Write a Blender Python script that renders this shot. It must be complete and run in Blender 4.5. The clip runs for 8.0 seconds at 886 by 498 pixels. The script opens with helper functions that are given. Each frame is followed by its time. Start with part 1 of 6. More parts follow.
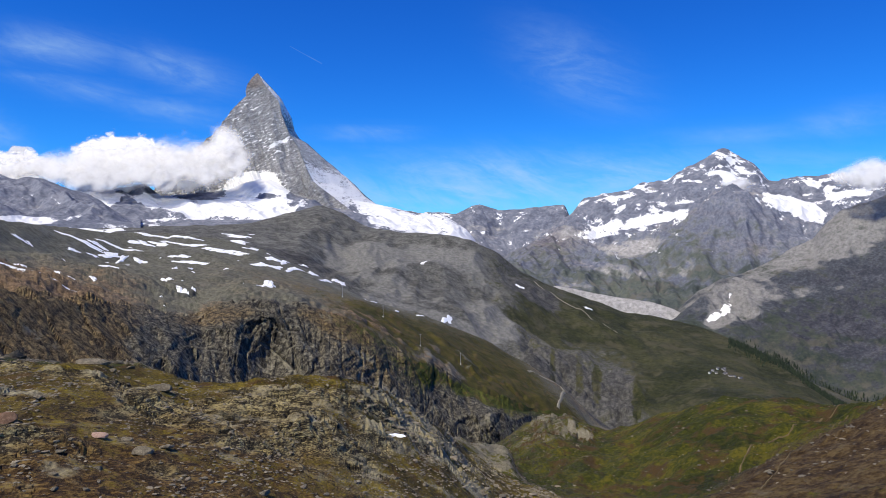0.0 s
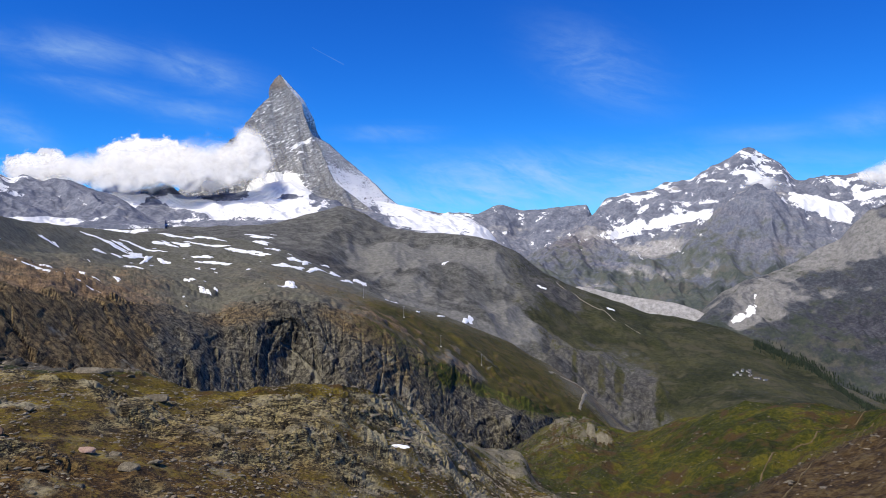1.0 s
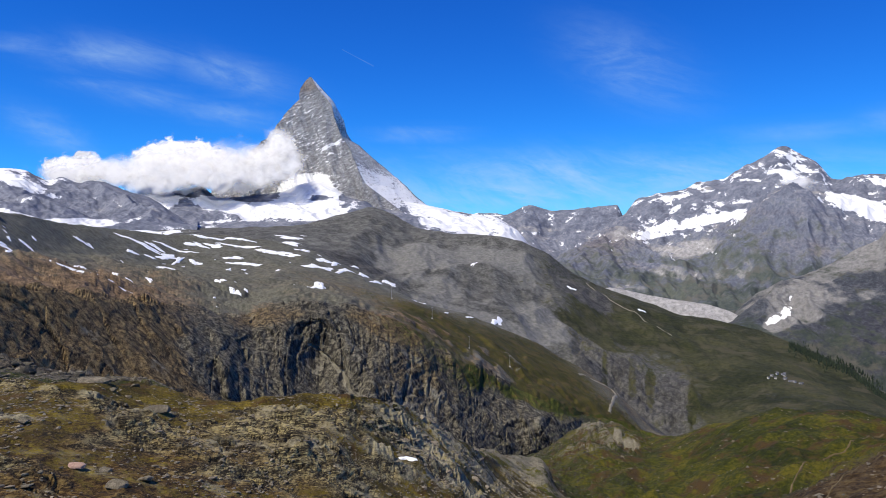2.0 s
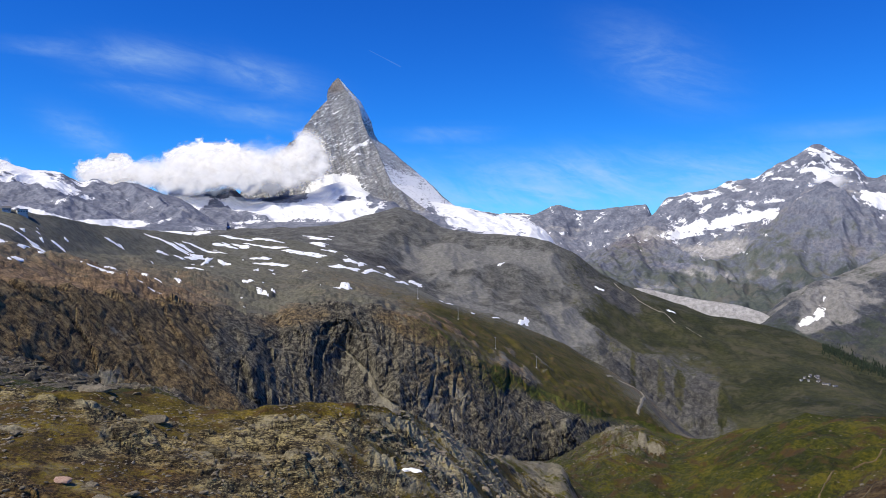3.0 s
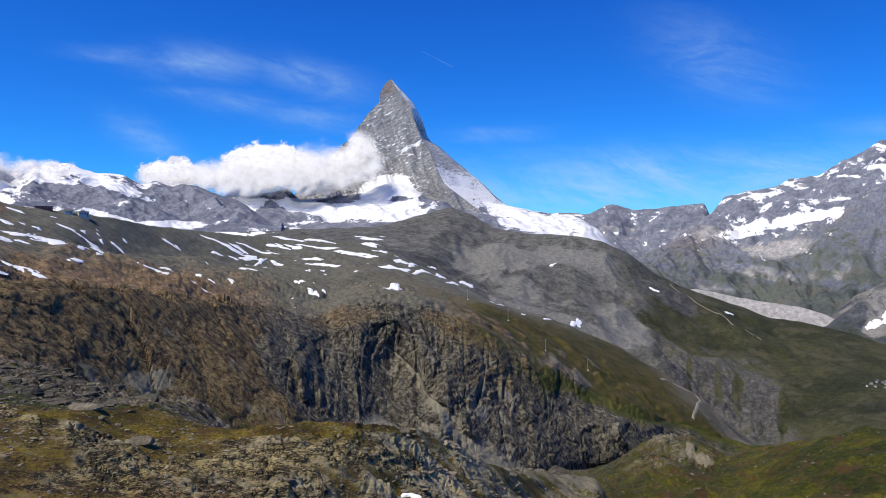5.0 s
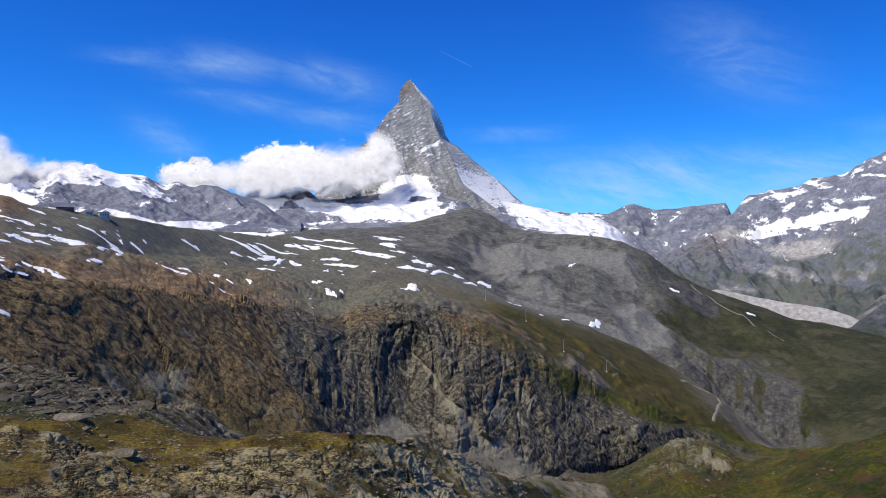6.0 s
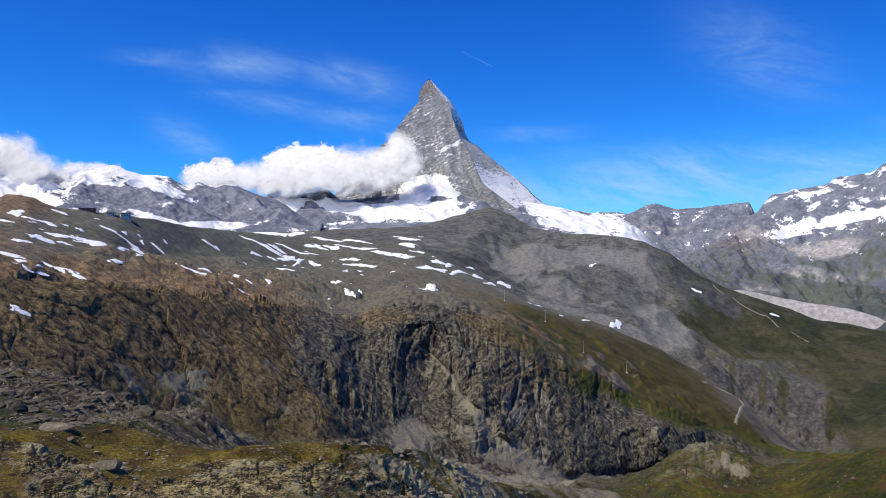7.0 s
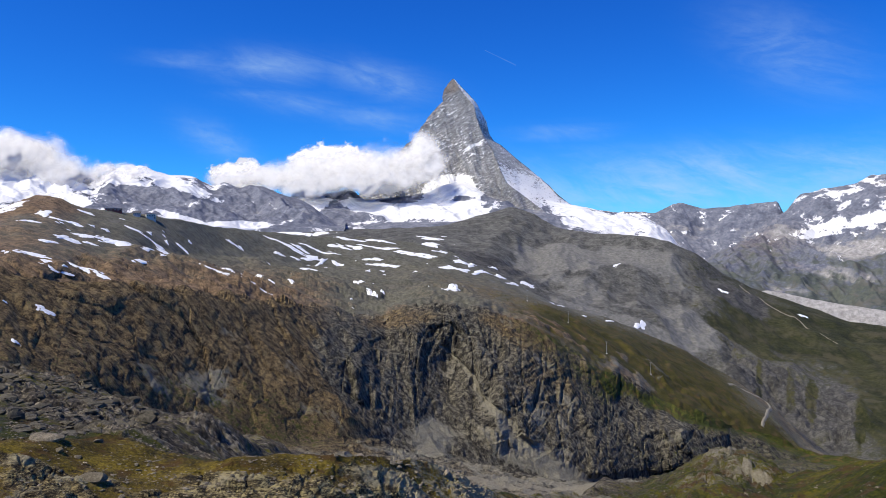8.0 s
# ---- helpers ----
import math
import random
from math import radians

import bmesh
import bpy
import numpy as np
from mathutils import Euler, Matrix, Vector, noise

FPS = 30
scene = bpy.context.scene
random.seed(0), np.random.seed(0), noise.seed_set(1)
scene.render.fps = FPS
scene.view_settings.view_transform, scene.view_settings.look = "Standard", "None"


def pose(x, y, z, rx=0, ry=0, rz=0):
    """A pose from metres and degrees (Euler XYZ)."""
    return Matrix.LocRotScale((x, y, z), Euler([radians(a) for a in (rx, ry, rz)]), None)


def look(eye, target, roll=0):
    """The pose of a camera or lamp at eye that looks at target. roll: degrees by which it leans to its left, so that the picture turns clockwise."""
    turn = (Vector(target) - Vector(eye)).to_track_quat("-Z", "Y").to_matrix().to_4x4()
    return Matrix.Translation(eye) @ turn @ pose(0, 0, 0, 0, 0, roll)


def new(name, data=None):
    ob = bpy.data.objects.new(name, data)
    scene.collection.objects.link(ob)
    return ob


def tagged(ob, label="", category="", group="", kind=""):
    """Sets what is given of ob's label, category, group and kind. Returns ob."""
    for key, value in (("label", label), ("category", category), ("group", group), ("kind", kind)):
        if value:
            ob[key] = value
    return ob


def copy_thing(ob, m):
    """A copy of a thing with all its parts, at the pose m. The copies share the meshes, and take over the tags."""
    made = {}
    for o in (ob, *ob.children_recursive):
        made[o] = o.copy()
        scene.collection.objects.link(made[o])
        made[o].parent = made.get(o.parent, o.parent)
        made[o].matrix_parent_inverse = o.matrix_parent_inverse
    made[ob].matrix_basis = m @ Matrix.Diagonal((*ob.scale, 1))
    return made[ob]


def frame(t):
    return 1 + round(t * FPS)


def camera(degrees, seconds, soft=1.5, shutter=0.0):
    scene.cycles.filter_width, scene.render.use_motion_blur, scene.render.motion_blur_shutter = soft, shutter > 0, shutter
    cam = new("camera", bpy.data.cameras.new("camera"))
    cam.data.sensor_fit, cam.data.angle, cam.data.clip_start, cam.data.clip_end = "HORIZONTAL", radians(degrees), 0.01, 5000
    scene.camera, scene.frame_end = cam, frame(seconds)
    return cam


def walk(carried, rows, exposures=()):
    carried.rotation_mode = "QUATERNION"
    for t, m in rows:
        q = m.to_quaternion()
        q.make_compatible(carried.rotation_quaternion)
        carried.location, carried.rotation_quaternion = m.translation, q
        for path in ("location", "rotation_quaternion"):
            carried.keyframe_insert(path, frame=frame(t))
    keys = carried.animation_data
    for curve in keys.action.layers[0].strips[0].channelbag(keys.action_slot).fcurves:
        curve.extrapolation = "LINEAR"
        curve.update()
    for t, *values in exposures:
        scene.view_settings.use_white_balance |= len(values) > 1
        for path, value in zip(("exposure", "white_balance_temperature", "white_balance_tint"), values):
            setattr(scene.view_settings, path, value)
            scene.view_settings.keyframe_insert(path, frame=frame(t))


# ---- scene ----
cam = camera(61.45, 8.0, soft=0.8)
PATH = [
    (0, -0, -0, 40, -0, -1, 0),
    (0.5, 1.14, 1.114, 40.434, 0.799, -1, 0.026),
    (1, 2.177, 2.248, 40.8, 1.69, -0.989, 0.036),
    (1.5, 3.418, 3.57, 41.206, 2.854, -0.964, 0.064),
    (3, 7.241, 7.195, 42.35, 6.099, -0.938, 0.183),
    (3.5, 8.639, 8.486, 42.762, 7.203, -0.946, 0.218),
    (4, 9.85, 9.871, 43.097, 8.23, -0.945, 0.246),
    (4.5, 11.274, 11.14, 43.52, 9.301, -0.94, 0.266),
    (6, 15.173, 15.407, 44.706, 11.675, -0.935, 0.296),
    (6.5, 16.491, 16.907, 45.095, 12.493, -0.938, 0.32),
    (7, 17.519, 18.51, 45.39, 13.256, -0.948, 0.332),
    (7.5, 18.885, 19.925, 45.849, 14.159, -0.968, 0.345),
    (8, 20.348, 21.095, 46.399, 15.121, -0.982, 0.316),
]
walk(cam, [(t, pose(x, y, z, 90 + pitch, roll, yaw)) for t, x, y, z, yaw, pitch, roll in PATH])

# ---- sun, sky, exposure ----
SUN_AZ, SUN_EL = -131.0, 57.0
scene.view_settings.exposure = 0.0
sun_way = Vector((math.sin(radians(SUN_AZ)) * math.cos(radians(SUN_EL)), math.cos(radians(SUN_AZ)) * math.cos(radians(SUN_EL)), math.sin(radians(SUN_EL))))
sun = new("sun", bpy.data.lights.new("sun", "SUN"))
sun.data.energy, sun.data.angle, sun.data.color = 5.2, radians(0.53), (1.0, 0.915, 0.74)
sun.matrix_world = look(sun_way * 500, (0, 0, 0))
world = bpy.data.worlds.new("sky")
scene.world = world
world.use_nodes = True
wn = world.node_tree
sky = wn.nodes.new("ShaderNodeTexSky")
sky.sky_type, sky.sun_disc = "NISHITA", False
sky.sun_elevation, sky.sun_rotation = radians(SUN_EL), radians(SUN_AZ)
sky.altitude, sky.air_density, sky.dust_density, sky.ozone_density = 2700, 1.0, 0.3, 3.0
split, join = wn.nodes.new("ShaderNodeSeparateColor"), wn.nodes.new("ShaderNodeCombineColor")
wn.links.new(sky.outputs[0], split.inputs[0])
for i, (power, much) in enumerate(((1.55, 0.075), (1.3, 0.46), (1.0, 1.49))):
    bend, gain = wn.nodes.new("ShaderNodeMath"), wn.nodes.new("ShaderNodeMath")
    bend.operation, gain.operation = "POWER", "MULTIPLY"
    bend.inputs[1].default_value, gain.inputs[1].default_value = power, much
    wn.links.new(split.outputs[i], bend.inputs[0])
    wn.links.new(bend.outputs[0], gain.inputs[0])
    wn.links.new(gain.outputs[0], join.inputs[i])
wn.links.new(join.outputs[0], wn.nodes["Background"].inputs["Color"])
wn.nodes["Background"].inputs["Strength"].default_value = 0.11


# ---- noise on arrays ----
def lattice(seed):
    g = np.random.RandomState(seed)
    ang = g.rand(256) * 2 * np.pi
    return g.permutation(256), np.cos(ang), np.sin(ang)


def grain(x, y, seed=0):
    """Gradient noise in the plane, about -1 to 1."""
    perm, gx, gy = lattice(seed)
    xi, yi = np.floor(x).astype(np.int64), np.floor(y).astype(np.int64)
    fx, fy = x - xi, y - yi
    u, v = fx * fx * fx * (fx * (fx * 6 - 15) + 10), fy * fy * fy * (fy * (fy * 6 - 15) + 10)

    def corner(i, j):
        h = perm[(perm[(xi + i) & 255] + yi + j) & 255]
        return gx[h] * (fx - i) + gy[h] * (fy - j)

    a = corner(0, 0) * (1 - u) + corner(1, 0) * u
    b = corner(0, 1) * (1 - u) + corner(1, 1) * u
    return 1.5 * (a * (1 - v) + b * v)


def fractal(x, y, size, octaves, seed=0, ridged=False):
    total, amp, norm = np.zeros(np.shape(x)), 1.0, 0.0
    for o in range(octaves):
        n = grain(x / size, y / size, seed + o)
        total += amp * (1 - 2 * np.abs(n) if ridged else n)
        norm += amp
        amp, size = amp * 0.5, size * 0.49
    return total / norm


def slabs(x, y, size, seed=0, tilt=0.5):
    """Broken plates: each plate of a jittered grid has its own height and tilt. Gives height (about -1 to 1) and the nearness of its edge."""
    g = np.random.RandomState(seed)
    jx, jy, hh, tx, ty = (g.rand(64, 64) for _ in range(5))
    x, y = x / size, y / size
    xi, yi = np.floor(x).astype(np.int64), np.floor(y).astype(np.int64)
    best, second, height = np.full(x.shape, 9.0), np.full(x.shape, 9.0), np.zeros(x.shape)
    for i in (-1, 0, 1):
        for j in (-1, 0, 1):
            a, b = (xi + i) & 63, (yi + j) & 63
            dx, dy = x - (xi + i + jx[a, b]), y - (yi + j + jy[a, b])
            d = np.hypot(dx, dy)
            h = 2 * hh[a, b] - 1 + tilt * 2 * ((tx[a, b] - 0.5) * dx + (ty[a, b] - 0.5) * dy)
            near = d < best
            second = np.where(near, best, np.minimum(second, d))
            height = np.where(near, h, height)
            best = np.where(near, d, best)
    return height, second - best


def step(lo, hi, x):
    t = np.clip((x - lo) / (hi - lo), 0, 1)
    return t * t * (3 - 2 * t)


def blur(a, n, axis):
    """Box blur of width 2n+1 along one axis, ends held."""
    if n < 1:
        return a
    pad = [(0, 0), (0, 0)]
    pad[axis] = (n + 1, n)
    c = np.cumsum(np.pad(a, pad, mode="edge"), axis=axis)
    w = 2 * n + 1
    return (c[w:] - c[:-w]) / w if axis == 0 else (c[:, w:] - c[:, :-w]) / w


# ---- materials ----
class Nodes:
    def __init__(self, name):
        self.mat = bpy.data.materials.new(name)
        self.mat.use_nodes = True
        self.t = self.mat.node_tree
        self.bsdf = self.t.nodes["Principled BSDF"]
        self.bsdf.inputs["Specular IOR Level"].default_value = 0.25

    def put(self, socket, value):
        if isinstance(value, bpy.types.NodeSocket):
            self.t.links.new(value, socket)
        elif value is not None:
            socket.default_value = (*value, 1) if isinstance(value, tuple) and len(value) == 3 and socket.type == "RGBA" else value

    def noise(self, scale, detail=6, rough=0.6, vector=None, distort=0.0):
        n = self.t.nodes.new("ShaderNodeTexNoise")
        for k, v in (("Scale", scale), ("Detail", detail), ("Roughness", rough), ("Distortion", distort)):
            n.inputs[k].default_value = v
        if vector is not None:
            self.t.links.new(vector, n.inputs["Vector"])
        return n.outputs["Fac"]

    def cells(self, scale, vector=None, feature="F1", output="Distance"):
        n = self.t.nodes.new("ShaderNodeTexVoronoi")
        n.feature = feature
        n.inputs["Scale"].default_value = scale
        if vector is not None:
            self.t.links.new(vector, n.inputs["Vector"])
        return n.outputs[output]

    def mix(self, fac, a, b, blend="MIX"):
        n = self.t.nodes.new("ShaderNodeMix")
        n.data_type, n.blend_type = "RGBA", blend
        self.put(n.inputs[0], fac), self.put(n.inputs[6], a), self.put(n.inputs[7], b)
        return n.outputs[2]

    def math(self, op, a, b=None, clamp=False):
        n = self.t.nodes.new("ShaderNodeMath")
        n.operation, n.use_clamp = op, clamp
        self.put(n.inputs[0], a), self.put(n.inputs[1], b)
        return n.outputs[0]

    def span(self, x, lo, hi, to_lo=0.0, to_hi=1.0):
        n = self.t.nodes.new("ShaderNodeMapRange")
        n.interpolation_type = "SMOOTHSTEP"
        self.put(n.inputs[0], x)
        for i, v in enumerate((lo, hi, to_lo, to_hi)):
            n.inputs[i + 1].default_value = v
        return n.outputs[0]

    def ramp(self, x, stops):
        n = self.t.nodes.new("ShaderNodeValToRGB")
        while len(n.color_ramp.elements) < len(stops):
            n.color_ramp.elements.new(0.5)
        for e, (p, c) in zip(n.color_ramp.elements, stops):
            e.position, e.color = p, (*c, 1)
        self.put(n.inputs[0], x)
        return n.outputs[0]

    def coords(self, sx=1, sy=1, sz=1, turn=(0, 0, 0)):
        c = self.t.nodes.new("ShaderNodeTexCoord")
        m = self.t.nodes.new("ShaderNodeMapping")
        m.vector_type = "TEXTURE"
        m.inputs["Scale"].default_value = (1 / sx, 1 / sy, 1 / sz)
        m.inputs["Rotation"].default_value = [radians(a) for a in turn]
        self.t.links.new(c.outputs["Object"], m.inputs["Vector"])
        return m.outputs[0]

    def attr(self, name):
        n = self.t.nodes.new("ShaderNodeAttribute")
        n.attribute_name = name
        s = self.t.nodes.new("ShaderNodeSeparateColor")
        self.t.links.new(n.outputs["Color"], s.inputs[0])
        return s.outputs[0], s.outputs[1], s.outputs[2], n.outputs["Alpha"]

    def bump(self, height, strength, distance):
        n = self.t.nodes.new("ShaderNodeBump")
        n.inputs["Strength"].default_value, n.inputs["Distance"].default_value = strength, distance
        self.put(n.inputs["Height"], height)
        self.t.links.new(n.outputs[0], self.bsdf.inputs["Normal"])

    def done(self, colour, rough=0.9):
        self.put(self.bsdf.inputs["Base Color"], colour)
        self.put(self.bsdf.inputs["Roughness"], rough)
        return self.mat


def terrain(name, size, rock, rust, pale, grass, soil, snow=(0.87, 0.87, 0.87), relief=1.0, streak=(1, 1, 1), turn=(0, 0, 0), mottle=1.0, warm=1.0, soft=0.0, snap=0.08):
    """Ground cover: rock with rust, pale scree, grass and snow by the mesh's cover attribute. size: the metres of its main blotches;
    rock, rust and grass: dark, middle, light; streak, turn: the grain of the rock; soft: the softness of the turf's edges; snap: how soon the rock turns dark or light."""
    n = Nodes(name)
    # warm takes blue out of the base colours to offset the blue skylight
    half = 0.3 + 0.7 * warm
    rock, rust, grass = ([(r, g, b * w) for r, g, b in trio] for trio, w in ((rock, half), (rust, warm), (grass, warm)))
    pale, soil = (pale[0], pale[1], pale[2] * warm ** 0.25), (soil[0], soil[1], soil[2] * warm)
    flat, p = n.coords(), n.coords(*streak, turn)
    big, mid, fine = n.noise(1 / size, 4, 0.6, flat), n.noise(5 / size, 7, 0.64, p), n.noise(24 / size, 6, 0.7, p)
    spots = n.noise(17 / size, 5, 0.72, flat)
    green, white, light, brown = n.attr("cover")
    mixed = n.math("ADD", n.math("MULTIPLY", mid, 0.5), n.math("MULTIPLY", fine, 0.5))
    # random rock tone, darkest where the bump sinks: crevice shade put into colour
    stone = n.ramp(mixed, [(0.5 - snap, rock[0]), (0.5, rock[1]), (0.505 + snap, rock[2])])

    def cover(x, noise, sharp=0.16, push=1.8):
        return n.span(n.math("ADD", x, n.math("MULTIPLY", n.math("SUBTRACT", noise, 0.5), push)), 0.5 - sharp, 0.5 + sharp)

    stone = n.mix(n.math("MULTIPLY", cover(brown, n.math("ADD", n.math("MULTIPLY", big, 0.5), n.math("MULTIPLY", mid, 0.5)), 0.3), 0.9), stone, n.ramp(mixed, [(0.5 - snap, rust[0]), (0.5, rust[1]), (0.505 + snap, rust[2])]))
    gravel = n.ramp(spots, [(0.36, tuple(0.7 * c for c in pale)), (0.5, pale), (0.64, tuple(min(1, 1.3 * c) for c in pale))])
    stone = n.mix(cover(light, n.math("ADD", n.math("MULTIPLY", big, 0.7), n.math("MULTIPLY", mid, 0.3)), 0.14, 2.2), stone, gravel)
    turf = n.ramp(n.math("ADD", n.math("MULTIPLY", big, 0.5), n.math("MULTIPLY", spots, 0.5)), [(0.4, grass[0]), (0.5, grass[1]), (0.6, grass[2])])
    turf = n.mix(n.span(n.noise(2.6 / size, 6, 0.7, flat), 0.5, 0.62), turf, soil)
    colour = n.mix(cover(green, n.math("ADD", n.math("MULTIPLY", mid, 1 - 0.5 * mottle), n.math("MULTIPLY", spots, 0.5 * mottle)), 0.1 + 0.15 * (1 - mottle) + soft, 2.4), stone, turf)
    snowy = cover(white, n.math("ADD", n.math("MULTIPLY", mid, 0.6), n.math("MULTIPLY", fine, 0.4)), 0.06, 2.6)
    colour = n.mix(snowy, colour, snow)
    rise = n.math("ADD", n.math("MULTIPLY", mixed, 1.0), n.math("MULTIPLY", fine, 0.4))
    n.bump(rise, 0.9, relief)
    return n.done(colour, n.span(snowy, 0, 1, 0.92, 0.6))


GREY = ((0.0145, 0.0125, 0.0105), (0.094, 0.08, 0.066), (0.32, 0.28, 0.23))
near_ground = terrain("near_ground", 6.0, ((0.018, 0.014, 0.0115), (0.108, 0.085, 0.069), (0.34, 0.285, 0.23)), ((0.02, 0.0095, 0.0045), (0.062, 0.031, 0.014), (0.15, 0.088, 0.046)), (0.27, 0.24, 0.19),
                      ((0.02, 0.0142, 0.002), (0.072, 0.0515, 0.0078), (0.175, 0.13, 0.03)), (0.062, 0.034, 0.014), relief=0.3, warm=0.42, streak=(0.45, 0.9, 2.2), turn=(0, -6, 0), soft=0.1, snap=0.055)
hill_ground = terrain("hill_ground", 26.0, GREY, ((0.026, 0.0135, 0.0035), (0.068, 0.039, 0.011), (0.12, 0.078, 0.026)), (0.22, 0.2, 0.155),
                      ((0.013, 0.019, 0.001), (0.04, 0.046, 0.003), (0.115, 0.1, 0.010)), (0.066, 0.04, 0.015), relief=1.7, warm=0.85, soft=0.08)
# wall rock down to near black: its own dark grey with deep shade added
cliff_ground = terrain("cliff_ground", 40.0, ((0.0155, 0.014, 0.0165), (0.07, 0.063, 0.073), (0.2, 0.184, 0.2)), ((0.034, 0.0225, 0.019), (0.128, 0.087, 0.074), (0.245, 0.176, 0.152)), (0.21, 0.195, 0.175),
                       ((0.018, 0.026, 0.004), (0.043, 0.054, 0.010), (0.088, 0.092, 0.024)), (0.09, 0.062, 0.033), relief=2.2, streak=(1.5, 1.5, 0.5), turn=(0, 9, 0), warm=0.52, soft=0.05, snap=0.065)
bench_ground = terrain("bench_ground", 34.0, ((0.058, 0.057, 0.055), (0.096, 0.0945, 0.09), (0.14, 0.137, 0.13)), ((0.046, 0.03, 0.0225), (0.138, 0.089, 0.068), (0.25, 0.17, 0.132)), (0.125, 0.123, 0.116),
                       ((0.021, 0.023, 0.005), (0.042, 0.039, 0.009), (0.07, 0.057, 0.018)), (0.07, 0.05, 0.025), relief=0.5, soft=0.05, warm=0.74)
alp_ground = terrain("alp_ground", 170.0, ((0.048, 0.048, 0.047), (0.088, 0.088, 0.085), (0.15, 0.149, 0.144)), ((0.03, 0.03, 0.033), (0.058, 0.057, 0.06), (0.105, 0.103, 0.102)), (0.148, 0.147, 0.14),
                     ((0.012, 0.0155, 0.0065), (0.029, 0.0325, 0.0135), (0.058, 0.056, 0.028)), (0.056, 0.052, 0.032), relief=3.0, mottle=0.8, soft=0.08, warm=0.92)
# distance haze put into the colours: pale blue-violet rock, greyed grass and snow
hazy_massif_rock = terrain("hazy_massif_rock", 290.0, ((0.098, 0.108, 0.142), (0.146, 0.158, 0.2), (0.215, 0.228, 0.27)), ((0.085, 0.075, 0.085), (0.155, 0.138, 0.143), (0.24, 0.218, 0.21)),
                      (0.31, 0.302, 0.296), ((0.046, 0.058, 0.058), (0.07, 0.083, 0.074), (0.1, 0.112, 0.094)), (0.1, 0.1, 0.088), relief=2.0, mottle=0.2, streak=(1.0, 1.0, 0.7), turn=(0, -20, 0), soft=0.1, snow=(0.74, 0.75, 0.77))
# darker flank, its base colours tinted blue for haze as well
hazy_flank_rock = terrain("hazy_flank_rock", 250.0, ((0.037, 0.042, 0.053), (0.06, 0.066, 0.079), (0.098, 0.104, 0.117)), ((0.025, 0.027, 0.037), (0.044, 0.046, 0.06), (0.08, 0.08, 0.096)),
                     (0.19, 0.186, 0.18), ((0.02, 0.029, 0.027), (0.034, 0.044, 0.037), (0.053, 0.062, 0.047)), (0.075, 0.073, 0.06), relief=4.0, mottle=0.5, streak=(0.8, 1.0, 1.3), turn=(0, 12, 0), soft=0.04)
peak_rock = terrain("peak_rock", 90.0, ((0.14, 0.14, 0.146), (0.25, 0.251, 0.26), (0.4, 0.4, 0.405)), ((0.08, 0.062, 0.055), (0.18, 0.145, 0.125), (0.30, 0.25, 0.21)),
                    (0.38, 0.375, 0.365), ((0.04, 0.056, 0.045), (0.075, 0.09, 0.06), (0.11, 0.12, 0.075)), (0.10, 0.10, 0.08), relief=5.0, streak=(0.6, 1, 1.9), turn=(0, -22, 0))


# ---- land from ridge lines: (bearing in degrees from the y axis, distance, height) ----
KNOLL_CREST = [(-30.8, 95, 26.2), (-27, 91, 26), (-26.4, 92.5, 25.6), (-25, 93, 25.5), (-22.1, 100, 23.4), (-19.1, 99, 21.6), (-15.5, 98, 21.4), (-11.4, 100, 21.6), (-8, 103, 20.8), (-5.8, 113, 17.7), (-4.5, 121, 14.9), (-1.9, 131, 8.5), (-0.4, 142, 3), (0.9, 160, -4.7), (2.2, 185, -14.4), (3.8, 190, -19.5), (5.1, 180, -19), (9.4, 165, -18.6), (15.6, 150, -15.3), (21.5, 130, -7.7), (30.9, 120, -0.2)]
RUBBLE_CREST = [(-37.1, 190, 19.2), (-33.5, 185, 16.9), (-31.2, 180, 14), (-27.5, 170, 11.6), (-26.5, 165, 8.6), (-22.5, 160, 11.9), (-20.2, 155, 8.8), (-12.2, 150, 6.3), (-8, 152, 3.3), (-4.5, 165, -3.1), (-1.9, 175, -9.6), (0.51, 188, -12.3), (1.94, 205, -18.1), (3.7, 213, -20.7), (5.18, 208, -18.1), (5.6, 206, -28.5), (9.4, 195, -28.8), (15.6, 175, -22.6), (20.3, 150, -10), (23.3, 170, -10), (26.9, 190, -7.6), (30.8, 210, -2.4), (34.9, 220, 6.1)]
HOLLOW = [(-38.6, 230, 8.1), (-31.4, 215, 0), (-20.2, 210, -8.3), (-3.7, 222, -26.5), (0.3, 236, -35.9), (2.9, 242, -39.2), (5.1, 236, -38.5), (7.2, 226, -38), (15.6, 205, -31.5), (20.3, 200, -25.8), (23.3, 225, -25.2), (26.9, 250, -21.5), (30.8, 260, -11.7), (34.9, 270, -2.1)]
MEADOW_CREST = [(-40.4, 300, -5.7), (-29.9, 300, -30.9), (-12.2, 330, -44), (-3.7, 380, -70.4), (2.9, 425, -85.1), (5.3, 430, -74.1), (7, 430, -67.9), (8.5, 430, -63.6), (10.2, 430, -65.4), (11.5, 425, -69.7), (12.1, 400, -64.8), (13.5, 380, -57.3), (16.8, 350, -41.1), (19.5, 330, -30.3), (21.8, 321, -24.4), (25.1, 328, -25.3), (27.6, 345, -29.8), (30.8, 350, -29.3), (34.9, 350, -19.4)]
GORGE = [(-41, 340, -12.7), (-31.3, 400, -60.1), (-20.2, 520, -107.1), (-12.3, 640, -154.2), (-3.7, 700, -179.3), (5.1, 600, -147.7), (9.3, 560, -133.5), (17.6, 500, -98.7), (25.1, 470, -74.1), (30.8, 470, -68.2)]
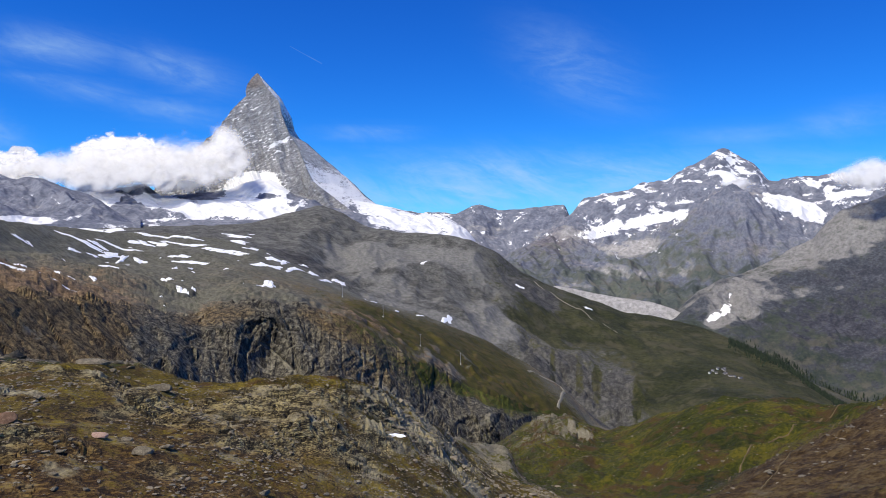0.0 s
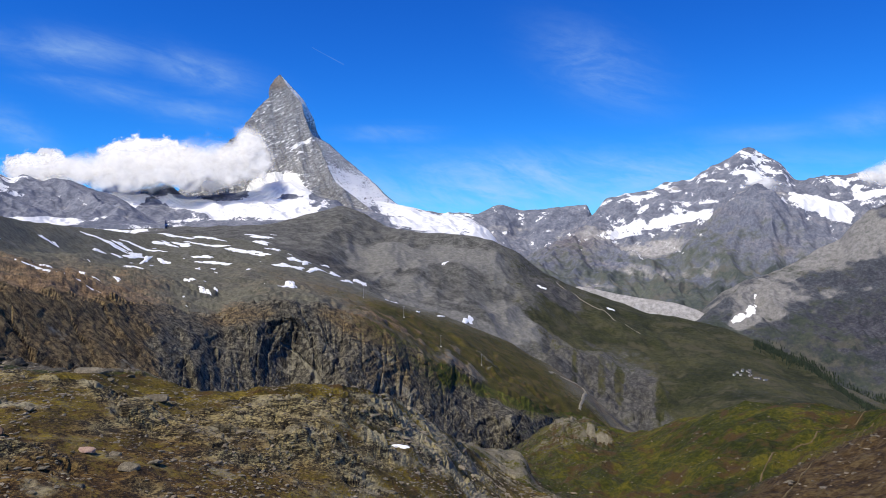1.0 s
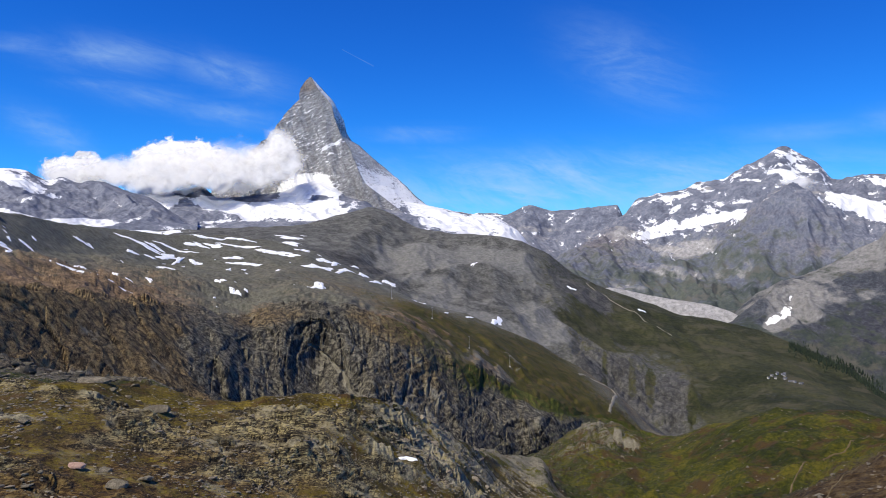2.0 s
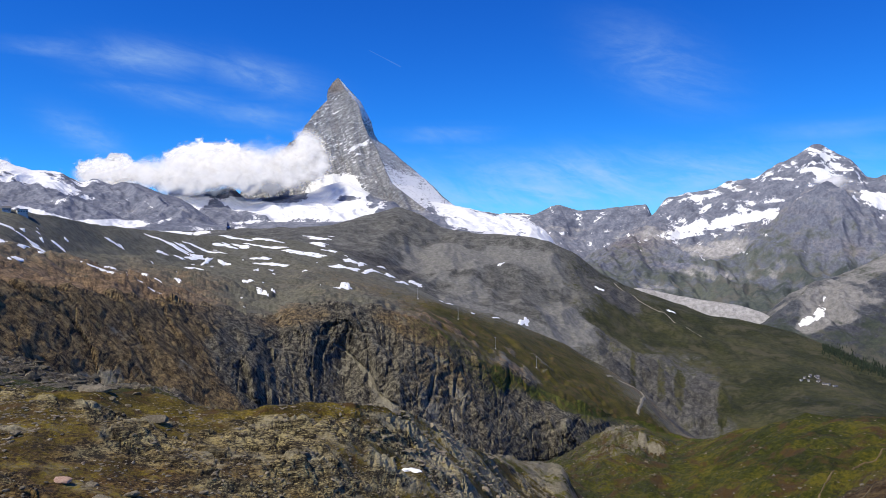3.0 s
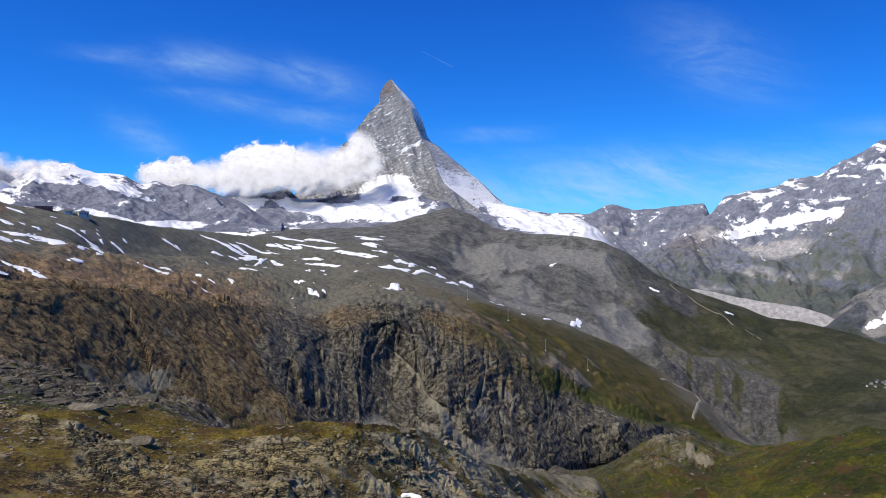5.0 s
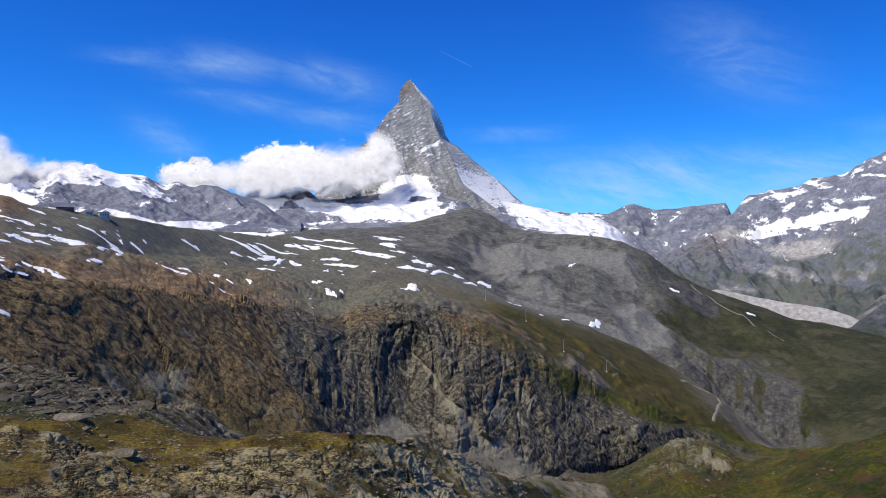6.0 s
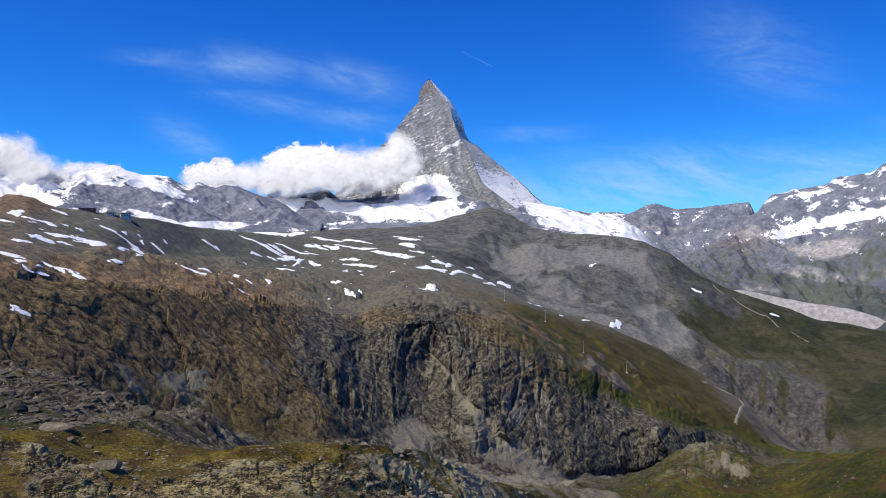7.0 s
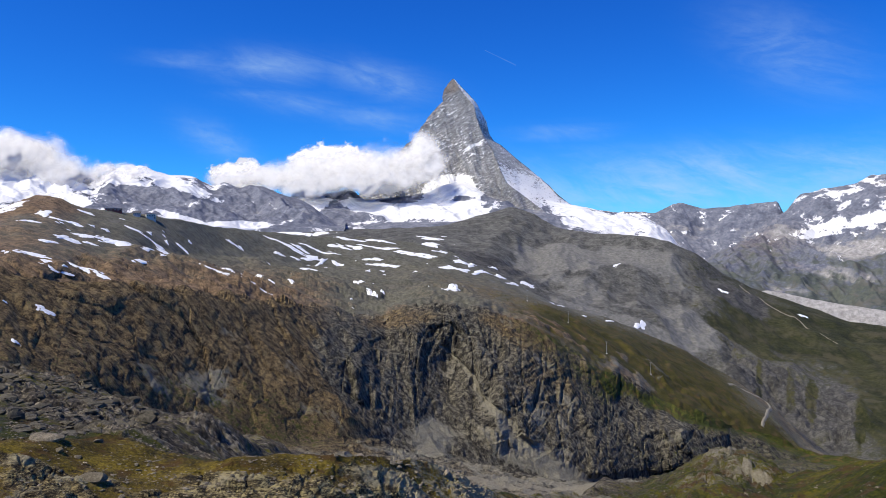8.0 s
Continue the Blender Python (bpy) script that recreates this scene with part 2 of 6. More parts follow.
CLIFF_FOOT = [(-42.2, 440, -23.0), (-37.4, 478, -45.6), (-32.4, 535, -88.4), (-26.7, 585, -113.7), (-20.8, 640, -129.1), (-16.8, 740, -159.5), (-12.7, 790, -185.8), (-8.5, 815, -210.5), (-4.3, 840, -232), (-0.4, 950, -258), (1.5, 1020, -278), (4.2, 1080, -276), (7.2, 1150, -281), (10.7, 1250, -296.2), (17.6, 1100, -257.1), (25.1, 1000, -206.1), (30.8, 1000, -196.7)]
CLIFF_MID = [(-42.7, 525, -4.0), (-37.9, 562, -21.7), (-33.4, 610, -41.0), (-27.1, 690, -66.4), (-22.7, 735, -89.4), (-20.3, 760, -106.3), (-17.1, 850, -119.3), (-13.4, 985, -116.9), (-9.1, 905, -136.8), (-4.5, 980, -175.7), (1.5, 1080, -224.4), (5.4, 1158, -238.7), (8.9, 1250, -275.1), (11.4, 1300, -303.7), (17.6, 1200, -279.8), (25.1, 1100, -226.9), (30.8, 1100, -216.8)]
CLIFF_RIM = [(-43.1, 600, 20.9), (-40.0, 635, 13.2), (-36.5, 655, 11.0), (-32.9, 690, -1.8), (-29.2, 748, -13.7), (-25.4, 828, -31.3), (-21.5, 945, -49.5), (-18.2, 1000, -70.2), (-15.6, 1005, -59.9), (-13, 1010, -55.3), (-10.9, 1025, -62.2), (-8.8, 1030, -77.9), (-6.3, 1040, -97.9), (-2.6, 1090, -143.5), (1.4, 1180, -203), (5.2, 1240, -247.3), (8.9, 1350, -292), (11.3, 1400, -324.5), (17.6, 1300, -301.7), (25.1, 1200, -247.1), (30.8, 1200, -236.2)]
BENCH = [(-43.3, 650, 35.7), (-39.7, 680, 26.8), (-36.5, 850, 36.1), (-32.9, 1020, 25.3), (-28.1, 1250, 8.3), (-23, 1420, -12.1), (-15.1, 1380, -29.7), (-10.8, 1330, -55.1), (-5.5, 1300, -90.9), (-0.8, 1350, -138.6), (3.2, 1450, -190.6), (6.2, 1450, -232.3), (9.5, 1450, -275.7), (11.3, 1450, -330.1), (17.6, 1400, -322.8), (25.1, 1300, -266.5), (30.8, 1300, -254.9)]
SHOULDER = [(-44.1, 1000, 78.8), (-43.5, 1020, 84.2), (-42.2, 1050, 96.1), (-40.7, 1056, 96.9), (-39.5, 1065, 85.4), (-38.1, 1080, 83.3), (-35.2, 1110, 79.3), (-32.7, 1200, 70.3), (-30.1, 1350, 59.6), (-27.4, 1480, 55.9), (-23.9, 1560, 47.5), (-19.4, 1640, 45.8), (-14.6, 1660, 22.9), (-13, 1650, 3.4), (-9.6, 1630, -47.8), (-5.8, 1600, -95.3), (-1.5, 1631, -133.4), (2, 1640, -174.2), (5, 1640, -217), (9.3, 1580, -282.6), (11.4, 1520, -325.2), (13.3, 1500, -360.2), (17.6, 1500, -343.3), (25.1, 1400, -285.2), (30.8, 1400, -273)]
DIP = [(-44.7, 1500, 49.1), (-35.7, 1500, 47.7), (-30.4, 1700, 22.4), (-23.9, 1850, 11.8), (-14.6, 1850, -10.3), (-9.6, 1850, -73.5), (-5.8, 1850, -133.3), (-1.5, 1860, -177.5), (5, 1850, -271), (9.3, 1780, -343.5), (11.9, 1700, -383), (13.5, 1650, -399.8), (17.6, 1650, -375.6), (21.4, 1600, -330.7), (25.1, 1550, -312.6), (30.8, 1550, -301.5)]
ALP = [(-45, 2100, 57), (-36, 2100, 55.7), (-27.4, 2200, 44.4), (-20.1, 2200, 36.8), (-14.6, 2200, 23.8), (-10.5, 2200, -15.8), (-7.5, 2200, -62.6), (-3.6, 2200, -63.3), (0.7, 2200, -105.3), (5, 2200, -171.3), (9.3, 2150, -253.4), (13.5, 2100, -296.8), (17.6, 2100, -297.9), (21.4, 2050, -318.5), (25.1, 2000, -348.5), (27.9, 1900, -365.1), (30.8, 1850, -361.5)]
ALP_CREST = [(-45.2, 2700, 77.6), (-36.2, 2700, 77.3), (-30.7, 2700, 68.1), (-23.9, 2700, 68), (-20.1, 2700, 70.7), (-15.4, 2750, 80.1), (-13.4, 2800, 101.9), (-10.9, 2900, 139.2), (-9.4, 2950, 167.8), (-7.9, 2900, 135.7), (-5.8, 2800, 77.9), (-3.6, 2700, 56.3), (-0.2, 2600, 49.8), (2, 2550, 36.1), (4.2, 2550, -14), (5.9, 2600, -79.7), (8, 2640, -132.6), (9.3, 2640, -149.8), (13.5, 2650, -216.3), (19.1, 2600, -258.6), (22.9, 2500, -315.3), (25.1, 2350, -343.5), (27.2, 2200, -384.2), (29.3, 2100, -397.9), (31.9, 2000, -402.4)]
VALLEY = [(-45.3, 3200, 10.4), (-23.9, 3200, -8.9), (-7.9, 3300, -14.6), (-0.2, 3200, -37.7), (5, 3100, -128.7), (9.3, 3100, -220.1), (13.5, 3050, -291.1), (19.1, 2950, -334.9), (22.9, 2850, -403), (25.8, 2700, -462.9), (28.6, 2600, -510.8), (30.8, 2600, -507.2)]
SNOW_FOOT = [(-28.8, 3300, 53.1), (-26.7, 3300, 84.6), (-23.5, 3300, 85.8), (-20.1, 3300, 77.5), (-15.4, 3300, 83.3), (-10.5, 3350, 84.9), (-6.2, 3350, 65.2), (-2.8, 3350, 50.1), (0.7, 3350, 24.7), (3.7, 3350, -91.9)]
SNOW_MID = [(-28.8, 3700, 64.5), (-26.7, 3700, 147.6), (-23.5, 3700, 163.3), (-20.1, 3720, 161.6), (-15.4, 3720, 175.7), (-12.1, 3720, 185.9), (-9.6, 3750, 185.5), (-6.2, 3750, 133.1), (-2.8, 3750, 96.7), (0.7, 3750, 57), (3.7, 3750, -96.3)]
SNOW_TOP = [(-28.8, 4000, 87.8), (-26.7, 4000, 218.5), (-25.6, 4000, 258.3), (-24.2, 4000, 241.6), (-22.8, 4000, 263.3), (-21.8, 4000, 295.7), (-20.7, 4000, 246.8), (-19, 4000, 251.9), (-16.2, 4020, 273.7), (-14.6, 4050, 324.7), (-13.2, 4080, 346.6), (-11.9, 4080, 311.9), (-10.7, 4080, 261.5), (-8.8, 4080, 241.4), (-7.1, 4080, 242.3), (-4.1, 4100, 201), (-1.9, 4150, 162.5), (0.3, 4150, 146.8), (1.8, 4150, 71.4), (3.7, 4150, -92)]
WEST_FOOT = [(-51.9, 3300, 67.7), (-45.3, 3300, 155.4), (-38.5, 3300, 141.4), (-30.8, 3300, 85.9), (-22.6, 3300, 82)]
WEST_MID = [(-51.9, 3900, 145.7), (-45.4, 3900, 231.1), (-42.1, 3900, 235.6), (-38.5, 3900, 234.3), (-34.8, 3900, 210), (-30.9, 3900, 183.7), (-26.8, 3900, 167.3), (-22.7, 3900, 108.9)]
WEST_TOP = [(-51.9, 4500, 225), (-51.4, 4500, 521.4), (-45.4, 4500, 441), (-43.4, 4500, 456.6), (-41.7, 4500, 425.8), (-40.4, 4500, 405.1), (-39.3, 4500, 392.2), (-38.4, 4500, 434.7), (-36.7, 4500, 451.2), (-34.8, 4500, 391.6), (-33.1, 4500, 384.7), (-31.7, 4500, 341.3), (-30.9, 4500, 358.3), (-29.8, 4500, 326.7), (-29.2, 4500, 346.9), (-28.2, 4500, 344.5), (-26.9, 4500, 302.2), (-25.4, 4500, 276.1), (-24, 4500, 199.4), (-22.7, 4500, 132)]
COL_FOOT = [(-4.1, 4300, 39.9), (-1, 4300, 33.4), (2.4, 4300, -15.4), (5, 4300, -103), (7.6, 4300, -102.3), (10.6, 4300, -30.6)]
COL_TOP = [(-4.1, 4700, 210.4), (-1.9, 4700, 178.7), (-0.2, 4700, 185.9), (1.1, 4700, 171.6), (2.2, 4700, 224.9), (2.9, 4700, 242.5), (4.2, 4700, 203.2), (6.3, 4700, 202.7), (7.8, 4700, 223.3), (9.3, 4700, 233.1), (9.6, 4700, 155.8), (11, 4700, 102.8)]
NORTH_FOOT = [(3.7, 3150, -84), (5, 3150, -102.9), (7.2, 3150, -154.5), (9.3, 3150, -200.7), (13.5, 3150, -271.7), (17.5, 3100, -301.3), (21, 3050, -353.7), (25.1, 2950, -461.8), (27.9, 2900, -549), (30.8, 2900, -560.9), (34.9, 2900, -579.4)]
NORTH_LOW = [(3.7, 3600, -90.8), (5, 3600, -79.7), (7.2, 3600, -90.1), (9.7, 3600, -121.5), (11.8, 3600, -125.8), (15.5, 3600, -175.9), (19.1, 3600, -171.7), (22.5, 3600, -167), (30.8, 3600, -199.5), (34.8, 3600, -188.9)]
NORTH_SPUR = [(3.7, 4050, -101.1), (5, 4050, -82.4), (7.2, 4050, -2.7), (8.2, 4050, 39.9), (9.7, 4050, -26.7), (11.8, 4050, -62.3), (14.3, 4050, -25.5), (16.7, 4050, 48.8), (17.9, 4050, 136.3), (19.4, 4050, 201.9), (21, 4050, 257.6), (22.1, 4050, 227.5), (23.2, 4050, 147.1), (25, 4050, 76.1), (26.8, 4050, 34.5), (30.7, 4050, 8.3), (34.8, 4050, 9.7)]
NORTH_SNOW = [(3.7, 4350, -111.5), (5, 4350, -91.5), (7.2, 4350, 0.7), (9.3, 4350, 65.9), (11.4, 4350, 98.1), (13.5, 4350, 113.6), (15.5, 4350, 144.7), (17.5, 4350, 215.9), (19.4, 4350, 226.3), (21, 4350, 230.6), (22.8, 4350, 240.3), (25, 4350, 213.1), (26.8, 4350, 187), (29.1, 4350, 212.6), (30.7, 4350, 246.7), (34.7, 4350, 237.5)]
NORTH_TOP = [(3.7, 4750, -132.6), (5, 4750, -107.2), (6.7, 4750, -24.5), (8.7, 4750, 96.8), (9.9, 4750, 192.3), (10.6, 4750, 273.2), (12.2, 4750, 293), (13.9, 4750, 319.2), (14.9, 4750, 366.6), (16.7, 4750, 377.4), (18.1, 4750, 453.4), (19.2, 4750, 498), (20.3, 4750, 552.2), (20.8, 4750, 553.7), (21.7, 4750, 507.3), (22.6, 4750, 471.1), (23.5, 4750, 353.2), (24.5, 4750, 360.6), (25.4, 4750, 393.8), (26.6, 4750, 383.9), (27.6, 4750, 393.5), (30.7, 4750, 358.4), (34.7, 4750, 388.5)]
EAST_FOOT = [(16.7, 2900, -280.6), (19.1, 2850, -301.7), (21.4, 2800, -330.4), (25.1, 2750, -427.8), (27.9, 2700, -517.5), (30.8, 2650, -517.8), (36.3, 2650, -548.5)]
EAST_MID = [(16.7, 3050, -290.5), (19.1, 3050, -237.9), (21.4, 3050, -233.9), (25.1, 3000, -253), (27.9, 3000, -286.4), (30.8, 3000, -296.8), (36.3, 3000, -276)]
EAST_TOP = [(16.7, 3200, -304.5), (17.7, 3200, -253.9), (18.9, 3220, -191.3), (20.1, 3250, -150), (21.8, 3300, -127.5), (24.3, 3350, -48), (26.4, 3400, 23.8), (27.2, 3400, 92.6), (28, 3400, 137.8), (29.1, 3400, 174.9), (30.7, 3400, 206), (33.2, 3400, 261.6), (36.2, 3400, 243.5)]
MORAINE_FOOT = [(7.4, 2960, -209.6), (11.4, 2960, -272.9), (15.5, 2940, -308.6), (18.7, 2930, -343.8)]
MORAINE_TOP = [(7.4, 3060, -176.5), (8.7, 3060, -159.7), (11.4, 3060, -192.2), (13.5, 3050, -207.7), (15.5, 3040, -213.5), (17.1, 3030, -239.2), (18.7, 3020, -281.5)]


def along(points, az, width):
    """Distance and height of a ridge line at each bearing, softened over about width columns."""
    a = np.array(points, float)
    r, z = np.interp(az, a[:, 0], a[:, 1], period=360), np.interp(az, a[:, 0], a[:, 2], period=360)
    both = np.stack([r, z])
    for _ in range(2):
        both = blur(both, width, 1)
    return both


def sheet(name, x, y, z, cover, slots, slot_rows, crisp=()):
    """A grid mesh (rows, columns) with its cover attribute and one material for each stretch of rows."""
    nr, nc = x.shape
    me = bpy.data.meshes.new(name)
    me.vertices.add(nr * nc)
    me.vertices.foreach_set("co", np.stack([x, y, z], -1).astype(np.float32).ravel())
    i = (np.arange(nr - 1)[:, None] * nc + np.arange(nc - 1)[None]).ravel()
    quads = np.stack([i, i + 1, i + nc + 1, i + nc], -1).astype(np.int32)
    me.loops.add(quads.size)
    me.loops.foreach_set("vertex_index", quads.ravel())
    me.polygons.add(len(quads))
    me.polygons.foreach_set("loop_start", np.arange(0, quads.size, 4, dtype=np.int32))
    for m in slots:
        me.materials.append(m)
    me.polygons.foreach_set("material_index", np.repeat(np.asarray(slot_rows, np.int32), nc - 1))
    me.update(calc_edges=True)
    me.polygons.foreach_set("use_smooth", ~np.isin(np.repeat(np.asarray(slot_rows, int), nc - 1), crisp))
    at = me.attributes.new("cover", "FLOAT_COLOR", "POINT")
    at.data.foreach_set("color", np.stack(cover, -1).astype(np.float32).ravel())
    return new(name, me)


def mountain(name, x, y, z, cover, material, kinds, names, crisp):
    """A mountain under an Empty at its foot, with one mesh for each kind of face (kinds: number of its kind at each grid point)."""
    base = new(name)
    foot = np.array([x.mean(), y.mean(), z.min()])
    base.matrix_world = Matrix.Translation(foot)
    nr, nc = x.shape
    co = (np.stack([x, y, z], -1).reshape(-1, 3)).astype(np.float32)
    col = np.stack(cover, -1).reshape(-1, 4).astype(np.float32)
    i = (np.arange(nr - 1)[:, None] * nc + np.arange(nc - 1)[None]).ravel()
    quads = np.stack([i, i + 1, i + nc + 1, i + nc], -1)
    kind = kinds.ravel()[i]
    for k, (label, words) in enumerate(names):
        mine = quads[kind == k]
        if not len(mine):
            continue
        used, again = np.unique(mine, return_inverse=True)
        me = bpy.data.meshes.new(label)
        me.vertices.add(len(used))
        me.vertices.foreach_set("co", co[used].ravel())
        me.loops.add(mine.size)
        me.loops.foreach_set("vertex_index", again.ravel().astype(np.int32))
        me.polygons.add(len(mine))
        me.polygons.foreach_set("loop_start", np.arange(0, mine.size, 4, dtype=np.int32))
        me.materials.append(material)
        me.update(calc_edges=True)
        me.polygons.foreach_set("use_smooth", np.full(len(mine), not crisp))
        at = me.attributes.new("cover", "FLOAT_COLOR", "POINT")
        at.data.foreach_set("color", col[used].ravel())
        ob = new(label, me)
        ob.parent = base
        ob.matrix_parent_inverse = Matrix.Translation(-Vector(foot.tolist()))
        tagged(ob, words)
    return base


def between(lines, counts, az, width):
    """Rows of distance and height from line to line, with the fractional line number of each row."""
    got = [along(l, az, width) for l in lines]
    r, z, where = [], [], []
    for i, n in enumerate(counts):
        for k in range(n):
            s = k / n
            r.append(got[i][0] * (1 - s) + got[i + 1][0] * s)
            z.append(got[i][1] * (1 - s) + got[i + 1][1] * s)
            where.append(i + s)
    r.append(got[-1][0]), z.append(got[-1][1]), where.append(len(lines) - 1)
    return np.array(r), np.array(z), np.array(where)


def spread(values, where, az):
    """values: for each line a list of (bearing, value...); gives the values over the whole grid."""
    lines = []
    for v in values:
        a = np.array(v, float)
        lines.append(np.stack([np.interp(az, a[:, 0], a[:, k], period=360) for k in range(1, a.shape[1])]))
    lines = np.array(lines)
    i = np.minimum(where.astype(int), len(lines) - 2)
    s = (where - i)[:, None, None]
    return np.moveaxis(lines[i] * (1 - s) + lines[i + 1] * s, 1, 0)


# ---- ground: one sheet from under the camera to the far valley ----
NEAR_RING = [(-50, 0.01, 17), (0, 0.01, 17), (40, 0.01, 17)]
NEAR_SLOPE = [(-50, 45, 24), (-28, 45, 22.5), (-15, 45, 20), (-5, 45, 15.5), (3, 45, 11), (12, 45, 5), (24, 45, 4), (35, 45, 8)]
NEAR_SHELF = [(-50, 70, 25.5), (-27, 68, 24), (-20, 72, 21.5), (-12, 74, 18.2), (-8, 74, 16.6), (-3.5, 83, 14.2), (0, 87, 11), (3, 89, 6.5), (6, 89, 1.5), (10, 86, -4), (24, 85, -3.5), (35, 85, 4)]
FAR_EDGE = [(-50, 4900, -50), (0, 4900, -150), (30, 4900, -500), (130, 4900, -100)]


def sink(line, much):
    """Lowers a line where the gorge opens behind the knoll."""
    a = np.array(line, float)
    az = np.arange(-50, 36.0)
    r, z = np.interp(az, a[:, 0], a[:, 1]), np.interp(az, a[:, 0], a[:, 2])
    w = step(-23, -15, az) * (1 - step(-4, 0, az))
    return list(zip(az, r, z - much * w))


RUBBLE_CREST, HOLLOW, MEADOW_CREST = sink(RUBBLE_CREST, 9), sink(HOLLOW, 34), sink(MEADOW_CREST, 55)
GROUND = [  # line, rows to the next, roughness, cover (bearing, grass, brown, pale)
    (NEAR_RING, 8, 0.5, [(0, .3, .6, .3)]),
    (NEAR_SLOPE, 70, 0.8, [(-50, .2, 1.05, .05), (-25, .15, 1.2, .0), (-8, .2, 1.0, .1), (0, .35, .6, .5), (15, .6, .5, .1), (30, .2, .9, .2)]),
    (NEAR_SHELF, 110, 1.1, [(-50, .38, .65, .35), (-22, .34, .75, .32), (-10, .36, .65, .36), (-3, .56, .35, .6), (4, .56, .4, .6), (10, .5, .5, .3), (30, .15, .95, .2)]),
    # pale near bearings -6 to 3: rubble, lightened further against the flank's own shade
    (KNOLL_CREST, 60, 0.8, [(-50, .58, .4, .25), (-20, .56, .4, .35), (-8, .66, .35, .35), (-3, .62, .4, .85), (3, .6, .4, .85), (10, .6, .4, .3), (30, .2, .9, .2)]),
    (RUBBLE_CREST, 18, 1.3, [(-50, .42, .35, .0), (-25, .45, .3, .05), (-10, .4, .3, .5), (-6, .42, .3, .95), (2, .5, .3, .95), (10, .6, .4, .2), (19, .5, .6, .1), (22, .15, .95, .25), (35, .1, .95, .25)]),
    (HOLLOW, 105, 2.5, [(-50, .4, .3, .3), (-20, .4, .3, .3), (-14, .4, .3, .4), (-1, .4, .3, .4), (2, .6, .4, .1), (8, .72, .35, .05), (15, .8, .35, .05), (30, .8, .4, .05)]),
    (MEADOW_CREST, 12, 1.1, [(-30, .4, .3, .3), (-20, .4, .3, .3), (-14, .3, .3, .4), (0, .3, .3, .4), (3, .55, .2, .25), (9, .6, .1, .3), (12, .7, .2, .15), (17, .85, .25, .1), (30, .9, .3, .05)]),
    (GORGE, 46, 1.2, [(-30, .3, .5, .3), (-14, .1, .6, .55), (-6, .1, .45, .65), (0, .05, .2, .8), (3, .1, .2, .7), (6, .3, .3, .4)]),
    (CLIFF_FOOT, 115, 1.0, [(-45, .4, .6, .2), (-20, .38, .6, .2), (-16, .1, .15, .3), (-9, .1, .2, .35), (-4, .15, .2, .3), (2, .4, .2, .2), (12, .5, .2, .2)]),
    (CLIFF_MID, 125, 1.6, [(-45, .2, .9, .1), (-27, .2, .85, .2), (-23, .05, .3, .15), (-14, .0, .1, .3), (-9, .05, .12, .3), (-3, .15, .2, .3), (0, .3, .2, .2), (5, .35, .1, .3)]),
    (CLIFF_RIM, 75, 0.8, [(-45, .25, .9, .1), (-25, .2, .8, .1), (-20, .1, .2, .1), (-12, .1, .2, .2), (-8, .25, .35, .15), (-3, .55, .4, .1), (1, .75, .3, .05), (6, .9, .0, .0)]),
    (BENCH, 70, 0.85, [(-45, .15, .75, .2), (-36, .1, .3, .3), (-25, .08, .1, .35), (-12, .35, .4, .3), (-5, .6, .4, .1), (0, .75, .3, .1), (5, .9, .1, .1), (8, .5, .2, .2), (12, .15, .3, .3)]),
    (SHOULDER, 10, 0.5, [(-45, -.1, .35, .3), (-35, -.2, .1, .35), (-15, -.2, .05, .4), (-6, .25, .1, .6), (0, .5, .1, .5), (5, .6, .1, .4), (8, .3, .5, .05), (14, .3, .5, .05)]),
    (DIP, 90, 0.7, [(-45, -.2, .1, .4), (-14, -.3, .1, .0), (-9, -.3, .1, .0), (-6, -.1, .0, .5), (0, .3, .0, .5), (4, .35, .1, .5), (6, .3, .5, .05), (13, .3, .5, .05), (15, .45, .3, .2), (17, .7, .0, .2), (30, .8, .0, .1)]),
    (ALP, 70, 0.7, [(-14, -.4, .1, .3), (-3, -.1, .05, .35), (2, .3, .0, .5), (5, .4, .05, .4), (8, .45, .2, .3), (13, .5, .1, .3), (16, .75, .0, .25), (20, .8, .0, .25), (30, .8, .0, .2)]),
    (ALP_CREST, 10, 0.5, [(-15, -.4, .3, .1), (-5, -.4, .2, .2), (0, -.2, .1, .4), (4, .4, .1, .3), (12, .75, .1, .2), (25, .85, .0, .1)]),
    (VALLEY, 6, 0.4, [(0, .5, .0, .4)]),
    (FAR_EDGE, 0, 0.3, [(0, .4, .0, .4)]),
]
AZ = np.concatenate([np.arange(-180, -55, 5.0), np.arange(-54, 38, 0.098), np.arange(40, 181, 5.0)])
BASE_R, BASE_Z, WHERE = between([g[0] for g in GROUND], [g[1] for g in GROUND[:-1]], AZ, 3)
BASE_R[5:], BASE_Z[5:] = blur(BASE_R[5:], 4, 0), blur(BASE_Z[5:], 4, 0)
ROUGH = spread([[(0, g[2])] for g in GROUND], WHERE, AZ)[0]
GRASS, BROWN, PALE = spread([g[3] for g in GROUND], WHERE, AZ)


def dab(items):
    """Patches of turf, brown rock or pale scree with ragged edges: bearing, line number, half breadth, half depth, slant, grass, brown, pale."""
    ragged = 0.8 * fractal(AZ[None] + 0 * BASE_R, 14 * WHERE[:, None] + 0 * BASE_R, 3.2, 4, 300)
    for az, row, wide, tall, slant, *much in items:
        d = AZ[None] - az
        w = 1 - step(0.25, 1.3, (d / wide) ** 2 + ((WHERE[:, None] - row - slant * d) / tall) ** 2 + ragged)
        for field, m in zip((GRASS, BROWN, PALE), much):
            field += m * w


